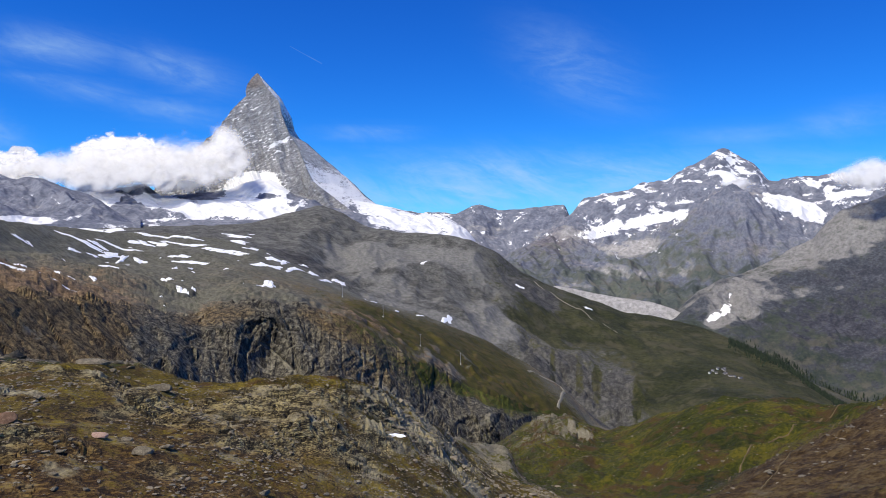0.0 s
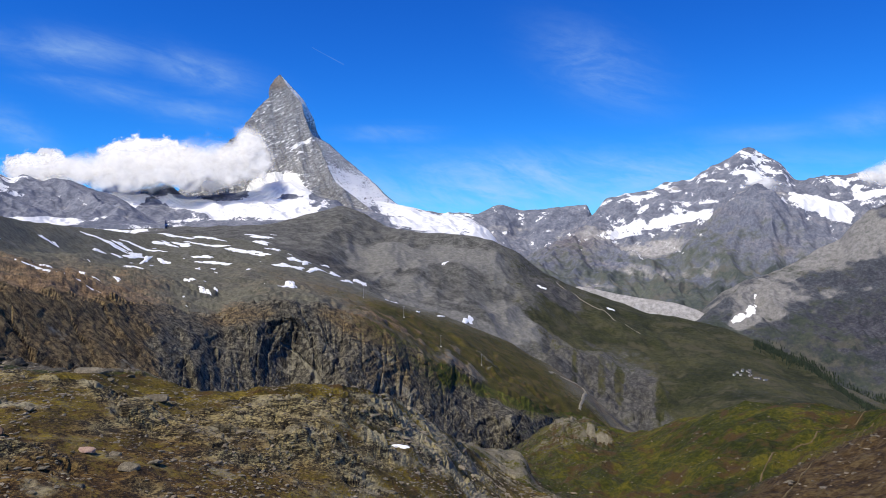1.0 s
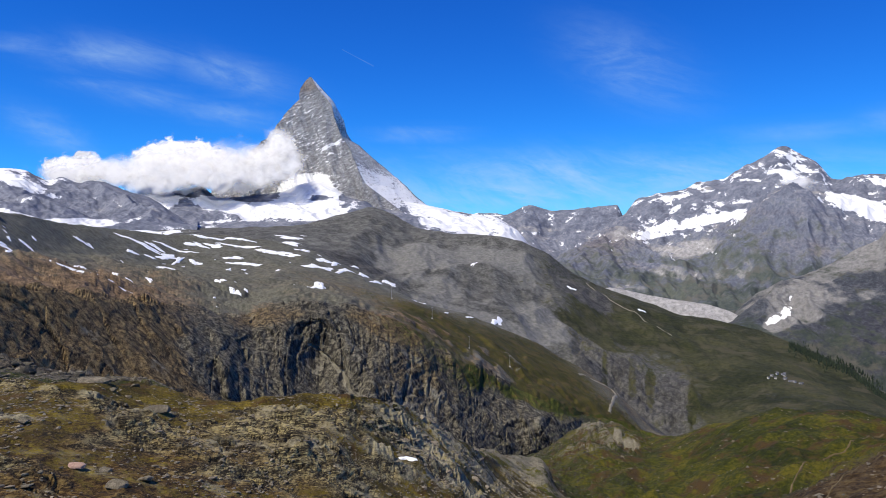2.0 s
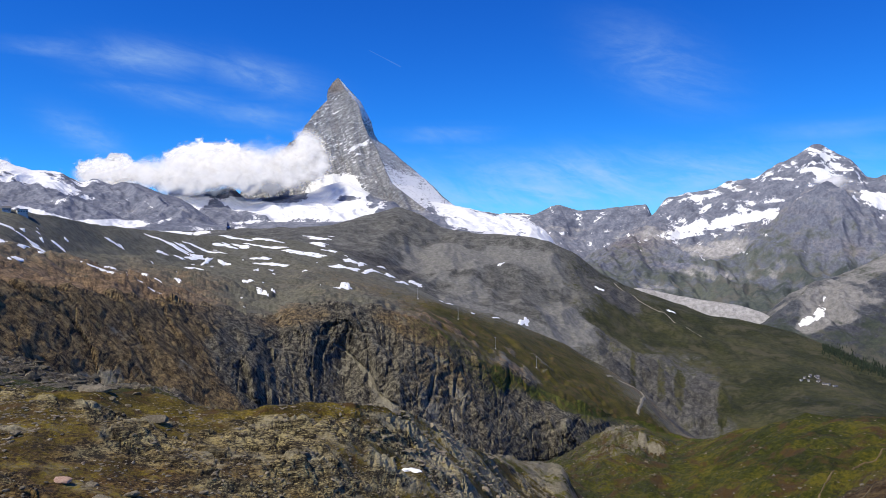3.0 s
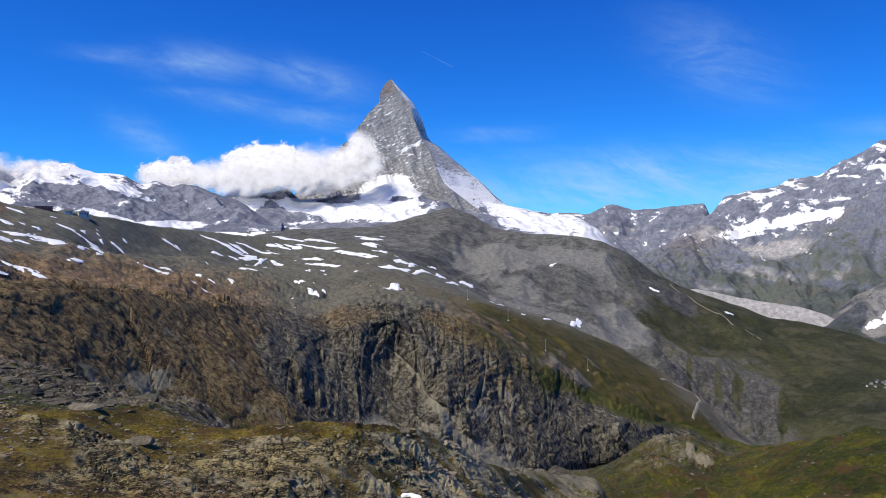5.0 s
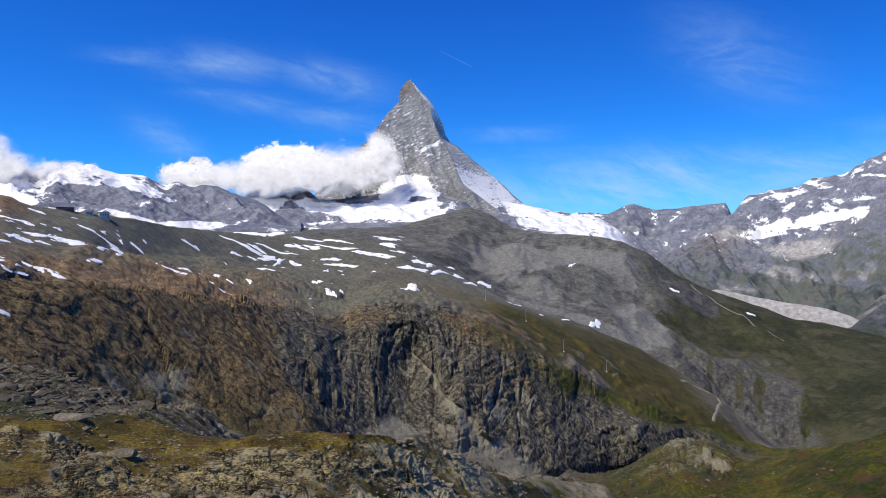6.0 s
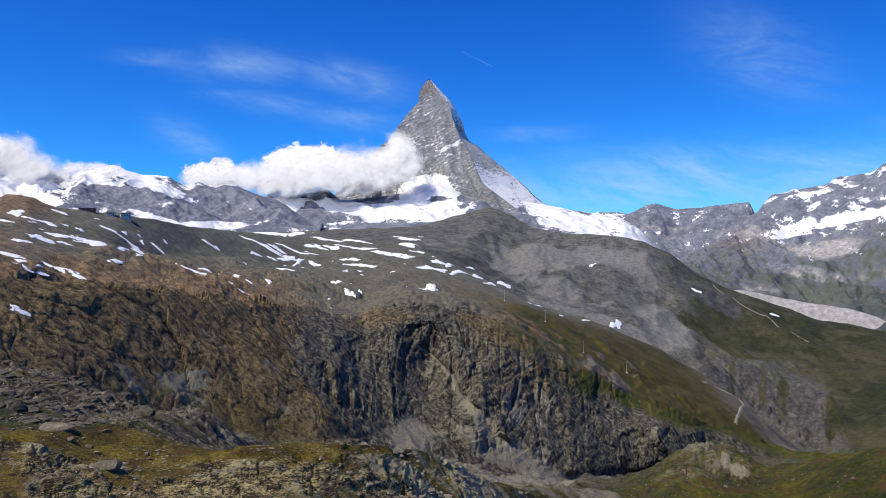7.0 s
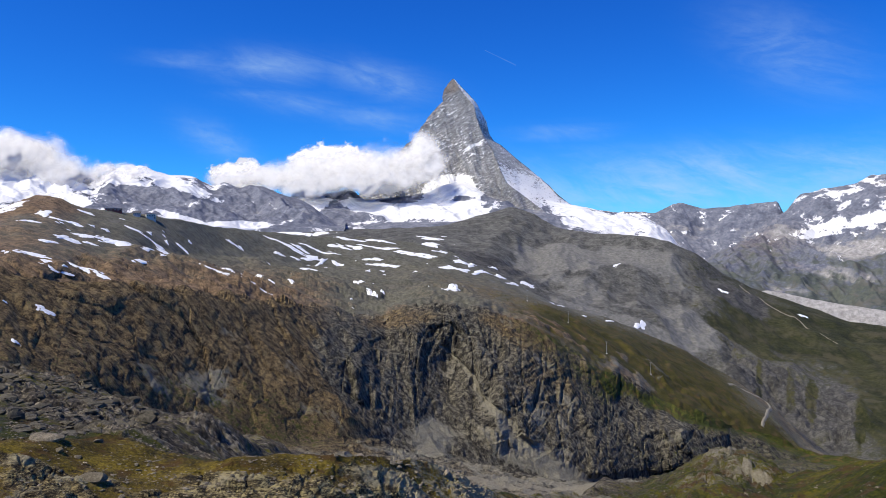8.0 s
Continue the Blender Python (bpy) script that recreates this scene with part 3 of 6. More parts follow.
dab([(-27, 8.35, 7, 0.4, 0, .05, .2, .08), (-20, 9.3, 4.5, 0.55, 0, -.2, -.6, -.1), (-12.3, 9.4, 2.6, 0.45, 0, -.2, -.5, .12), (-17, 9.95, 3.5, 0.14, 0, -.1, .35, .1), (-8, 9.97, 3, 0.16, 0, .1, .4, .1),
     (-33, 9.9, 8, 0.3, 0, -.1, .5, 0), (-29, 9.2, 4, 0.3, 0, -.1, .35, 0), (-6, 9.2, 3, 0.6, 0, 0, .25, .15), (4.5, 10.3, 2.6, 0.4, 0, .35, -.2, -.1),
     # dab at bearing -31.5: grey rubble, paled further to lift the shadow there
     (-4, 10.7, 5, 0.6, 0.05, .25, .25, -.2), (1.5, 9.4, 3.4, 0.55, 0, -.3, -.1, .1), (3.2, 10.25, 1.6, 0.16, 0, .5, -.2, -.2), (-1.2, 9.9, 0.8, 0.25, 0, .5, -.2, -.2), (5.2, 9.9, 1.0, 0.3, 0, .6, -.2, -.2), (3.5, 9.95, 3.0, 0.3, 0.04, .35, -.2, -.2), (-25, 8.4, 5, 0.35, 0, .08, .1, .02), (-31.5, 8.6, 3.2, 0.3, 0, .1, -.35, .3), (-8, 8.3, 4, 0.25, 0, -.1, .2, .35), (0, 10.15, 2.0, 0.15, 0, -.5, .2, .2), (4, 9.75, 2.5, 0.2, 0.06, -.5, .1, .2),
     # scree, rock bands and pastures of the farther slope
     (-11, 13.55, 3.2, 0.4, 0.02, -.1, 1.0, -.6), (-5.5, 14.25, 4.0, 0.3, 0.03, -.4, -.4, .6), (0, 14.5, 3.0, 0.25, 0, -.4, -.2, .5), (-2, 12.95, 6.5, 0.25, 0.015, -.4, -.3, .7), (-3.5, 13.6, 2.2, 0.28, 0, -.3, 0, .35),
     (-1.5, 13.75, 3.4, 0.32, 0.03, -.2, .35, -.2), (3.6, 13.55, 2.2, 0.4, 0, -.3, -.1, .6), (6.8, 14.5, 2.4, 0.2, 0.02, -.6, 1.1, -.3), (10, 14.35, 5, 0.45, 0.02, .35, -.2, -.35), (18, 14.3, 8, 0.6, 0, .25, -.1, -.3),
     (9.5, 13.25, 3.4, 0.36, 0.03, -.3, .8, -.4), (13.4, 13.4, 1.5, 0.36, 0, -.4, .7, -.3), (8.4, 13.3, 0.3, 0.3, 0, .5, 0, -.2), (10.4, 13.35, 0.35, 0.25, 0, .5, 0, -.2), (11.7, 13.45, 0.45, 0.3, 0, .5, 0, -.3), (14.6, 13.35, 0.4, 0.3, 0, .5, 0, -.2), (7, 13.85, 2.6, 0.16, 0, .6, -.1, -.3), (17, 13.4, 2.4, 0.4, 0, .3, 0, -.2)])
CLIFF = step(8.0, 8.6, WHERE)[:, None] * (1 - step(9.75, 10.15, WHERE))[:, None] * np.ones_like(BASE_R)
CLIFF = np.maximum(CLIFF, (step(8.0, 8.3, WHERE) * (1 - step(9.9, 10.3, WHERE)))[:, None] * (step(-5, -2, AZ) * (1 - step(6, 9, AZ)))[None])
# the brown west wall lies back; the dark wall east of this slanting edge is sheer
EDGE = step(-1.4, 1.4, AZ[None] + 24.6 - 2.8 * (10 - WHERE)[:, None] + 1.2 * grain(WHERE * 6, WHERE * 0, 171)[:, None])
FACE = (step(8.0, 8.25, WHERE) * (1 - step(9.85, 10.0, WHERE)))[:, None]
BROWN = BROWN * (1 - FACE) + FACE * (np.maximum(BROWN, 0.8) * (1 - EDGE) + BROWN * EDGE)
CLIFF = CLIFF * (0.1 + 0.9 * EDGE)
CLIFF = np.maximum(CLIFF, 0.8 * (step(13.05, 13.2, WHERE) * (1 - step(13.5, 13.9, WHERE)))[:, None] * (step(4, 7, AZ) * (1 - step(13, 17, AZ)))[None])
sa, ca = np.sin(np.radians(AZ))[None], np.cos(np.radians(AZ))[None]
gx, gy = BASE_R * sa, BASE_R * ca
lift = np.zeros_like(BASE_R)
for o, size in enumerate((0.4, 0.8, 1.6, 3.2, 6.4, 13, 26, 52, 104, 208)):
    weight = ROUGH * step(0.0008, 0.0028, size / BASE_R) * (1 - step(0.06, 0.22, size / BASE_R))
    on = weight > 0.002
    n = grain(gx[on] / size + 7 * o, gy[on] / size, 20 + o)
    ridge = 1 - 2.2 * np.abs(grain(gx[on] / size * 1.1 - 3 * o, gy[on] / size * 1.1, 40 + o))
    lift[on] += weight[on] * size * 0.075 * (0.5 * n + 0.5 * ridge)
# slabs and buttresses of the gorge wall, standing out towards the gorge: upright in the east, leaning in the west
rib = np.zeros_like(BASE_R)
on = CLIFF > 0.01
u = np.radians(AZ)[None] * 900 + 0 * BASE_R
lean = (0.25 - 1.0 * (1 - step(-27, -21, AZ)))[None] + 0 * BASE_R
warp = 26 * fractal(u[on], BASE_Z[on], 130, 3, 58)
a, b = u[on] + lean[on] * BASE_Z[on] + warp, BASE_Z[on] - 0.3 * lean[on] * u[on] + 0.5 * warp
for o, (size, depth) in enumerate(((170, 30), (80, 17), (38, 9), (18, 4.2), (9, 1.7))):
    rib[on] += depth * (1 if size < 60 else step(-30, -22, (AZ[None] + 0 * BASE_R)[on])) * (0.75 * (1 - 2.6 * np.abs(grain(a / size, b / size * 0.33, 60 + o))) + 0.35 * grain(a / size + 5, b / size * 0.8, 70 + o))
for size, tall, much, seed in ((26, 3.0, 4.5, 75), (11, 2.6, 2.2, 76), (5, 2.0, 1.0, 79)):
    h, edge = slabs(a, b / tall, size, seed, 1.3)
    rib[on] += much * (h - 0.8 * (1 - step(0.0, 0.16, edge)))
layer = b / 19 + 0.6 * grain(a / 60, b / 40, 77)
rib[on] += 3.0 * (layer % 1.0) + 1.2 * ((2.9 * layer + 0.4 * grain(a / 25, b / 14, 78)) % 1.0)
# clefts: bearing at the rim, lean, half breadth, depth, lines between which they run
for a0, lean, wide, depth, lo, hi in ((-21.0, 1.6, 0.35, 20, 8.3, 9.3), (-14.4, -0.6, 0.4, 8, 9.1, 9.9), (-18.6, 0.8, 0.22, 11, 8.9, 9.8), (-9.4, -1.2, 0.25, 9, 8.7, 9.8), (-26.5, 1.5, 0.3, 10, 8.8, 9.8), (-5.0, -0.8, 0.3, 8, 8.4, 9.6)):
    d = (AZ[None] - a0 - lean * (9.5 - WHERE)[:, None] - 0.35 * grain(WHERE * 5, WHERE * 0 + a0, 79)[:, None]) / wide
    rib -= depth * np.exp(-d * d) * (step(lo, lo + 0.2, WHERE) * (1 - step(hi - 0.2, hi, WHERE)))[:, None]
# scree gully below the wall
s = ((9.25 - WHERE) / 1.2)[:, None]
GULLY = np.exp(-((AZ[None] - (-13.8 + 10.0 * s + 0.6 * grain(s * 4, 0 * s, 90))) / (0.25 + 1.5 * s.clip(0, 1) ** 2)) ** 2) * step(8.0, 8.08, WHERE)[:, None] * (1 - step(9.2, 9.3, WHERE))[:, None]
GULLY = np.maximum(GULLY, np.exp(-((AZ[None] + 14.2) / 0.9) ** 2) * (step(7.6, 7.8, WHERE) * (1 - step(8.15, 8.4, WHERE)))[:, None])
PALE, GRASS, BROWN = PALE + 1.1 * GULLY, GRASS - 0.4 * GULLY, BROWN - 0.4 * GULLY
rib = -rib * CLIFF * (1 - 0.5 * GULLY)
# slabs of the gentler west wall, and of the rock front below the alp
west = (step(8.0, 8.4, WHERE) * (1 - step(9.9, 10.3, WHERE)))[:, None] * (1 - EDGE)
front = (step(13.0, 13.15, WHERE) * (1 - step(13.45, 13.8, WHERE)))[:, None] * (step(5, 7, AZ) * (1 - step(14, 16.5, AZ)))[None]
for zone, k, s in ((west, 0.5, 1.7), (front, 2.4, 2.0)):
    on = zone > 0.01
    wx, wy = gx[on] + 18 * s * grain(gx[on] / 80 / s, gy[on] / 80 / s, 101), gy[on] + 18 * s * grain(gx[on] / 80 / s, gy[on] / 80 / s, 102)
    h1, e1 = slabs(0.8 * wx + 0.5 * wy, 0.7 * wy - 0.4 * wx, 24 * s, 103, 1.3)
    h2, e2 = slabs(0.8 * wx + 0.5 * wy, 0.7 * wy - 0.4 * wx, 8 * s, 104, 1.3)
    lift[on] += k * zone[on] * (3.2 * h1 - 2.2 * (1 - step(0, 0.12, e1)) + 1.3 * h2 - 0.9 * (1 - step(0, 0.16, e2)) + 5 * fractal(wx, wy, 90 * s, 3, 105, True))
# spurs and gullies of the farther slope
zone = (step(12.6, 13.2, WHERE) * (1 - step(14.6, 15.0, WHERE)))[:, None] * (step(-15, -9, AZ) * (1 - 0.6 * step(12, 20, AZ)))[None]
on = zone > 0.01
wx = gx[on] + 60 * fractal(gx[on], gy[on], 300, 2, 141)
lift[on] += zone[on] * (26 * fractal(wx, 0.6 * gy[on], 230, 5, 142, True) - 8)
# rock steps on the bench above the rim
zone = step(9.9, 10.1, WHERE)[:, None] * (1 - step(10.4, 11.3, WHERE))[:, None] * np.ones_like(BASE_R)
on = zone > 0.01
hump = fractal(gx[on], gy[on], 70, 4, 86, True)
lift[on] += zone[on] * 9 * step(0.0, 0.5, hump) * step(-0.2, 0.3, grain(gx[on] / 160, gy[on] / 160, 88))
h1, e1 = slabs(gx[on] * 0.5, gy[on], 26, 89, 1.2)
h2, e2 = slabs(gx[on] * 0.6 + 0.2 * gy[on], gy[on], 11, 91, 1.2)
lift[on] += zone[on] * (1 - step(-14, -4, (AZ[None] + 0 * gx)[on])) * (3.4 * h1 - 2.0 * (1 - step(0, 0.14, e1)) + 1.5 * h2)
# dark red knob on the skyline of the bench
hump = np.exp(-((AZ[None] + 42.2) / 2.2) ** 2) * np.exp(-((WHERE - 11.85) / 0.18) ** 2)[:, None]
lift += hump * (4 + 4 * fractal(gx, gy, 40, 3, 92, True))
BROWN, GRASS, PALE = BROWN + 1.2 * hump, GRASS - 0.5 * hump, PALE - hump
# blocks and scree cones on the floor of the gorge
zone = (step(6.9, 7.1, WHERE) * (1 - step(8.0, 8.3, WHERE)))[:, None] * (step(-24, -18, AZ) * (1 - step(5, 8, AZ)))[None]
on = zone > 0.01
h1, e1 = slabs(gx[on] + 6 * grain(gx[on] / 20, gy[on] / 20, 151), gy[on], 9, 152, 1.4)
lift[on] += zone[on] * (2.2 * h1 * (1 - PALE[on].clip(0, 1)) + 4 * fractal(gx[on], gy[on], 70, 4, 153, True) - 1)
# rock ribs through the grass below the eastern rim
zone = (step(9.9, 10.1, WHERE) * (1 - step(10.5, 10.8, WHERE)))[:, None] * (step(-10, -7, AZ) * (1 - step(5, 7, AZ)))[None]
on = zone > 0.01
bare = step(0.05, 0.3, fractal(gx[on], gy[on], 34, 4, 93))
lift[on] += zone[on] * bare * 3.5
GRASS[on] -= 0.6 * zone[on] * bare
PALE[on] += 0.2 * zone[on] * bare
# turf along the crest of the knoll
STRIP = np.exp(-((WHERE - 2.92) / 0.14) ** 2)[:, None] * (step(-31, -26, AZ) * (1 - step(-6, -2, AZ)))[None] * step(-0.25, 0.1, grain(gx / 13, gy / 13, 181))
# outcrops: broken plates of rock through the turf of the near knoll and the rubble slope
zone = step(1.2, 1.8, WHERE)[:, None] * (1 - step(3.9, 4.3, WHERE))[:, None] * (1 - step(8, 15, AZ))[None] * np.ones_like(BASE_R)
on = zone > 0.01
x, y = gx[on] + 1.5 * grain(gx[on] / 5, gy[on] / 5, 81), gy[on] + 1.5 * grain(gx[on] / 5, gy[on] / 5, 82)
row = (WHERE[:, None] + 0 * gx)[on]
bare = step(-0.1, 0.12, fractal(gx[on] / 1.8, gy[on], 14.0, 5, 80) + 0.15 * step(3.0, 3.4, row) - 0.04 - 0.22 * (1 - step(1.5, 2.1, row)))
h1, e1 = slabs(x * 0.5 + 0.2 * y, y, 2.0, 83, 1.2)
h2, e2 = slabs(x * 0.55, y, 0.75, 84, 1.2)
lump = 0.4 * h1 - 0.32 * (1 - step(0, 0.14, e1)) + 0.16 * h2 - 0.16 * (1 - step(0, 0.2, e2))
lump = lump * (1 - 0.65 * step(-8, -3, (AZ[None] + 0 * gx)[on]))
far = np.clip(BASE_R[on] / 100, 0.8, 2.0)
bare = bare * (1 - 0.8 * STRIP[on])
lift[on] += zone[on] * bare * (lump * far + 0.25)
rocky = np.zeros_like(BASE_R)
rocky[on] = zone[on] * bare
# crags on the shoulder of the knoll: tilted blocks with deep clefts between them
zone = (step(2.05, 2.3, WHERE) * (1 - step(2.85, 3.05, WHERE)))[:, None] * (step(-14, -10, AZ) * (1 - step(1, 5, AZ)))[None]
on = zone > 0.01
wx, wy = gx[on] + 1.6 * grain(gx[on] / 6, gy[on] / 6, 161), gy[on] + 1.6 * grain(gx[on] / 6, gy[on] / 6, 162)
h1, e1 = slabs(wx + 0.3 * wy, 0.8 * wy, 3.4, 163, 1.5)
h2, e2 = slabs(wx + 0.3 * wy, 0.8 * wy, 1.3, 164, 1.5)
craggy = (1 - 0.8 * STRIP[on]) * zone[on] * step(-0.12, 0.1, fractal(gx[on], gy[on], 11, 3, 165) - 0.02)
lift[on] += craggy * (0.4 * h1 - 0.4 * (1 - step(0, 0.2, e1)) + 0.2 * h2 - 0.2 * (1 - step(0, 0.2, e2)) + 0.9 * fractal(gx[on], gy[on], 7, 3, 166, True))
rocky[on] = np.maximum(rocky[on], craggy)
# low scarps across the knoll, faces bared to dark rock that also carries their shade: bearing, line number, half
# breadth, slant, height
ragged = 0.06 * fractal(gx, gy, 9, 3, 175)
for az, row, wide, slant, tall in ((-15.5, 2.02, 4.2, 0.02, 0.7), (-10.6, 2.22, 2.4, 0.02, 1.0), (-4.8, 2.22, 1.5, -0.03, 0.8), (-30, 1.86, 2.0, 0.02, 0.7), (-4.4, 2.55, 2.2, 0, 0.9), (-10.5, 2.62, 2.8, 0.02, 0.6), (-22, 2.3, 3.0, 0.03, 0.5), (-1.5, 2.3, 1.2, 0, 0.9), (-20, 1.62, 2.5, -0.02, 0.4)):
    d = WHERE[:, None] - row - slant * (AZ[None] - az) - ragged
    near = np.exp(-((AZ[None] - az) / wide) ** 2)
    lift += tall * near * step(-0.03, 0.03, d) * (1 - step(0.02, 0.45, d))
    face = near * np.exp(-((d + 0.02) / 0.07) ** 2)
    GRASS, BROWN, PALE = GRASS - 0.6 * face, BROWN - 0.3 * face, PALE - 0.3 * face
    rocky = np.maximum(rocky, 0.6 * face)
# the rocky knob between gorge and meadow
zone = (step(5.3, 5.6, WHERE) * (1 - step(6.2, 6.6, WHERE)))[:, None] * (step(1, 5, AZ) * (1 - step(10.5, 13, AZ)))[None]
on = zone > 0.01
bare = step(-0.1, 0.15, fractal(gx[on], gy[on], 50, 4, 95) + 0.12)
h1, e1 = slabs(gx[on], gy[on] * 0.7, 11, 96, 1.2)
h2, e2 = slabs(gx[on], gy[on] * 0.7, 4, 97, 1.2)
lift[on] += zone[on] * bare * (2.6 * h1 - 1.6 * (1 - step(0, 0.15, e1)) + 1.0 * h2 - 0.8 * (1 - step(0, 0.2, e2)))
rocky[on] += zone[on] * bare
PALE[on] += 0.45 * zone[on] * bare


def terrace(z, wave, period, much, hard=0.22):
    """Steps a slope into ledges: flat treads and steep risers."""
    layer = (z + wave) / period
    part = layer - np.floor(layer)
    return much * period * (step(0.5 - hard, 0.5 + hard, part) - part)


# ledges: the gorge wall, the front below the alp, the outcrops of the knoll
wall = (step(8.0, 8.3, WHERE) * (1 - step(10.1, 10.6, WHERE)))[:, None] * (0.3 + 0.55 * EDGE - 0.3 * step(-4, 3, AZ)[None])
knob = (step(5.3, 5.6, WHERE) * (1 - step(6.2, 6.6, WHERE)))[:, None] * (step(1, 5, AZ) * (1 - step(10.5, 13, AZ)))[None]
for zone, tall, seed in ((wall, 7.0, 121), (front, 18.0, 125), (knob, 4.0, 129)):
    on = zone > 0.01
    wx, wy = gx[on], gy[on]
    wave = 0.22 * wx - 0.1 * wy + tall * (1.8 * fractal(wx, wy, 12 * tall, 4, seed) + 0.2 * fractal(wx, wy, 1.5 * tall, 2, seed + 3))
    z = (BASE_Z + lift)[on]
    up = terrace(z, wave, tall, 0.36, 0.3)
    up = up + terrace(z + up, 1.3 * wave, tall * 0.37, 0.2, 0.3)
    lift[on] += zone[on] * up
on = rocky > 0.02
wx, wy = gx[on], gy[on]
near = (BASE_R < 210)[on]
wave = 0.16 * wx + 0.05 * wy + 0.9 * fractal(wx, wy, 12.0, 3, 131) + 0.05 * fractal(wx, wy, 1.6, 2, 134)
z = (BASE_Z + lift)[on]
up = terrace(z, wave, 1.0, 0.36, 0.3)
up = up + terrace(z + up, 1.4 * wave, 0.37, 0.36, 0.3)
lift[on] += rocky[on] * near * up * (1 - 0.75 * step(-7, -3, (AZ[None] + 0 * gx)[on]))
# the hollow that keeps the last snow
d = np.hypot(gx + 6.1, gy - 94.8)
hole = 1 - step(1.2, 3.6, d)
lift += hole * ((BASE_Z + lift)[d < 1.2].mean() - BASE_Z - lift)
GX, GY, GZ = (BASE_R + rib) * sa, (BASE_R + rib) * ca, BASE_Z + lift
steep = np.abs(np.gradient(BASE_Z + lift, axis=0)) / (np.abs(np.gradient(BASE_R, axis=0)) + 1e-3)
GRASS = GRASS - 0.5 * step(0.6, 1.6, steep) * (WHERE < 9)[:, None] - 0.5 * rocky * (1 - 0.6 * step(3.0, 3.3, WHERE))[:, None] * (1 - 0.5 * step(-8, -3, AZ))[None] + 0.15 * (1 - rocky) * (WHERE < 3.3)[:, None]
BROWN = BROWN - 0.22 * rocky - 0.4 * STRIP
GRASS, PALE = GRASS + 0.6 * STRIP, PALE - 0.3 * STRIP
ROCKY = rocky
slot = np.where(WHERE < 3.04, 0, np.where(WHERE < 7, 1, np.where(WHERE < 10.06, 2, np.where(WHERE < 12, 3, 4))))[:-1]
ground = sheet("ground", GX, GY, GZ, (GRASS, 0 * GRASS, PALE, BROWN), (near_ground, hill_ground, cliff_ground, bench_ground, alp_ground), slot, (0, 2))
tagged(ground, "alpine ground of rock, turf, gorge wall and scree slopes", "ground", kind="structure")


def ground_at(x, y):
    """Height of the ground at a place of the plan."""
    az, r = math.degrees(math.atan2(x, y)), math.hypot(x, y)
    c = float(np.interp(az, AZ, np.arange(len(AZ))))
    i = min(int(c), len(AZ) - 2)
    a, b = (float(np.interp(r, BASE_R[:, k], GZ[:, k])) for k in (i, i + 1))
    return a + (b - a) * (c - i)


def plan(az, r):
    return r * math.sin(radians(az)), r * math.cos(radians(az))


# ---- far mountains ----
# snow and bare rock on the far slopes: bearing, height, half breadth (degrees), half height, tilt, more or less snow
NORTH_SPOTS = [(14.3, 114, 3.01, 32, 0.2, 0.7), (17.5, 145, 0.86, 44, 0.5, 0.6), (24.7, 210, 2.11, 42, -0.25, 0.9), (26.3, 159, 0.97, 48, -0.3, 0.8), (13.0, 254, 1.84, 19, 0.2, 0.6), (21.0, 370, 0.94, 31, -0.3, 0.5), (20.6, 454, 0.76, 37, 0, 0.35), (11.8, 50, 1.45, 26, 0.1, 0.5), (17.1, 225, 0.99, 22, 0, 0.4), (28.5, 254, 1.49, 23, 0.1, 0.7), (26.4, 317, 1.37, 21, -0.6, 0.5), (21.0, 174, 2.60, 68, 0, -0.5), (16.7, 273, 2.36, 38, 0, -0.15), (11.4, 197, 1.45, 46, 0, -0.3), (25.0, 290, 1.41, 27, 0, -0.4)]
SNOW_SPOTS = [(-18.0, 268, 2.0, 45, 0, -1.1), (-21.79, 279, 1.04, 24, -0.2, -0.9), (-22.77, 161, 1.22, 60, 0, -0.9), (-13.95, 246, 1.3, 18, 0, -1), (-20.71, 146, 1.48, 27, 0, -0.6), (-18.6, 105, 3.04, 18, 0, -0.7), (-14.77, 109, 3.04, 15, 0, -0.6), (-24.58, 219, 1.13, 39, 0.2, 0.5), (-20.13, 203, 2.39, 33, -0.2, 0.5), (-14.39, 301, 1.91, 66, 0.2, 0.7), (-15.42, 178, 3.91, 39, 0, 0.6), (-11.31, 239, 0.7, 48, 0.5, -0.7), (-7.93, 176, 2.39, 42, -0.5, -0.9), (-6.22, 257, 1.74, 66, -0.6, 0.4), (-3.64, 109, 2.61, 24, -0.1, 0.5)]
WEST_SPOTS = [(-34.8, 361, 2.32, 27, -0.35, 0.8), (-36.3, 413, 0.94, 24, -0.5, 0.6), (-32.5, 281, 1.58, 22, -0.3, 0.5), (-38.2, 364, 1.47, 27, -0.2, 0.8), (-29.8, 120, 2.25, 25, 0, 0.9), (-33.7, 157, 1.96, 18, -0.3, 0.5), (-27.3, 211, 0.58, 10, -1, 0.6), (-36.4, 277, 2.67, 48, -0.2, -0.6), (-41.0, 373, 1.23, 23, -0.3, -0.8), (-39.8, 258, 0.90, 15, -0.3, -0.5), (-30.9, 188, 2.43, 44, 0, -0.5), (-26.9, 237, 2.08, 63, -0.4, -0.4), (-43.4, 310, 2.04, 86, 0, 0.6), (-41.4, 241, 2.11, 41, 0, 0.6)]
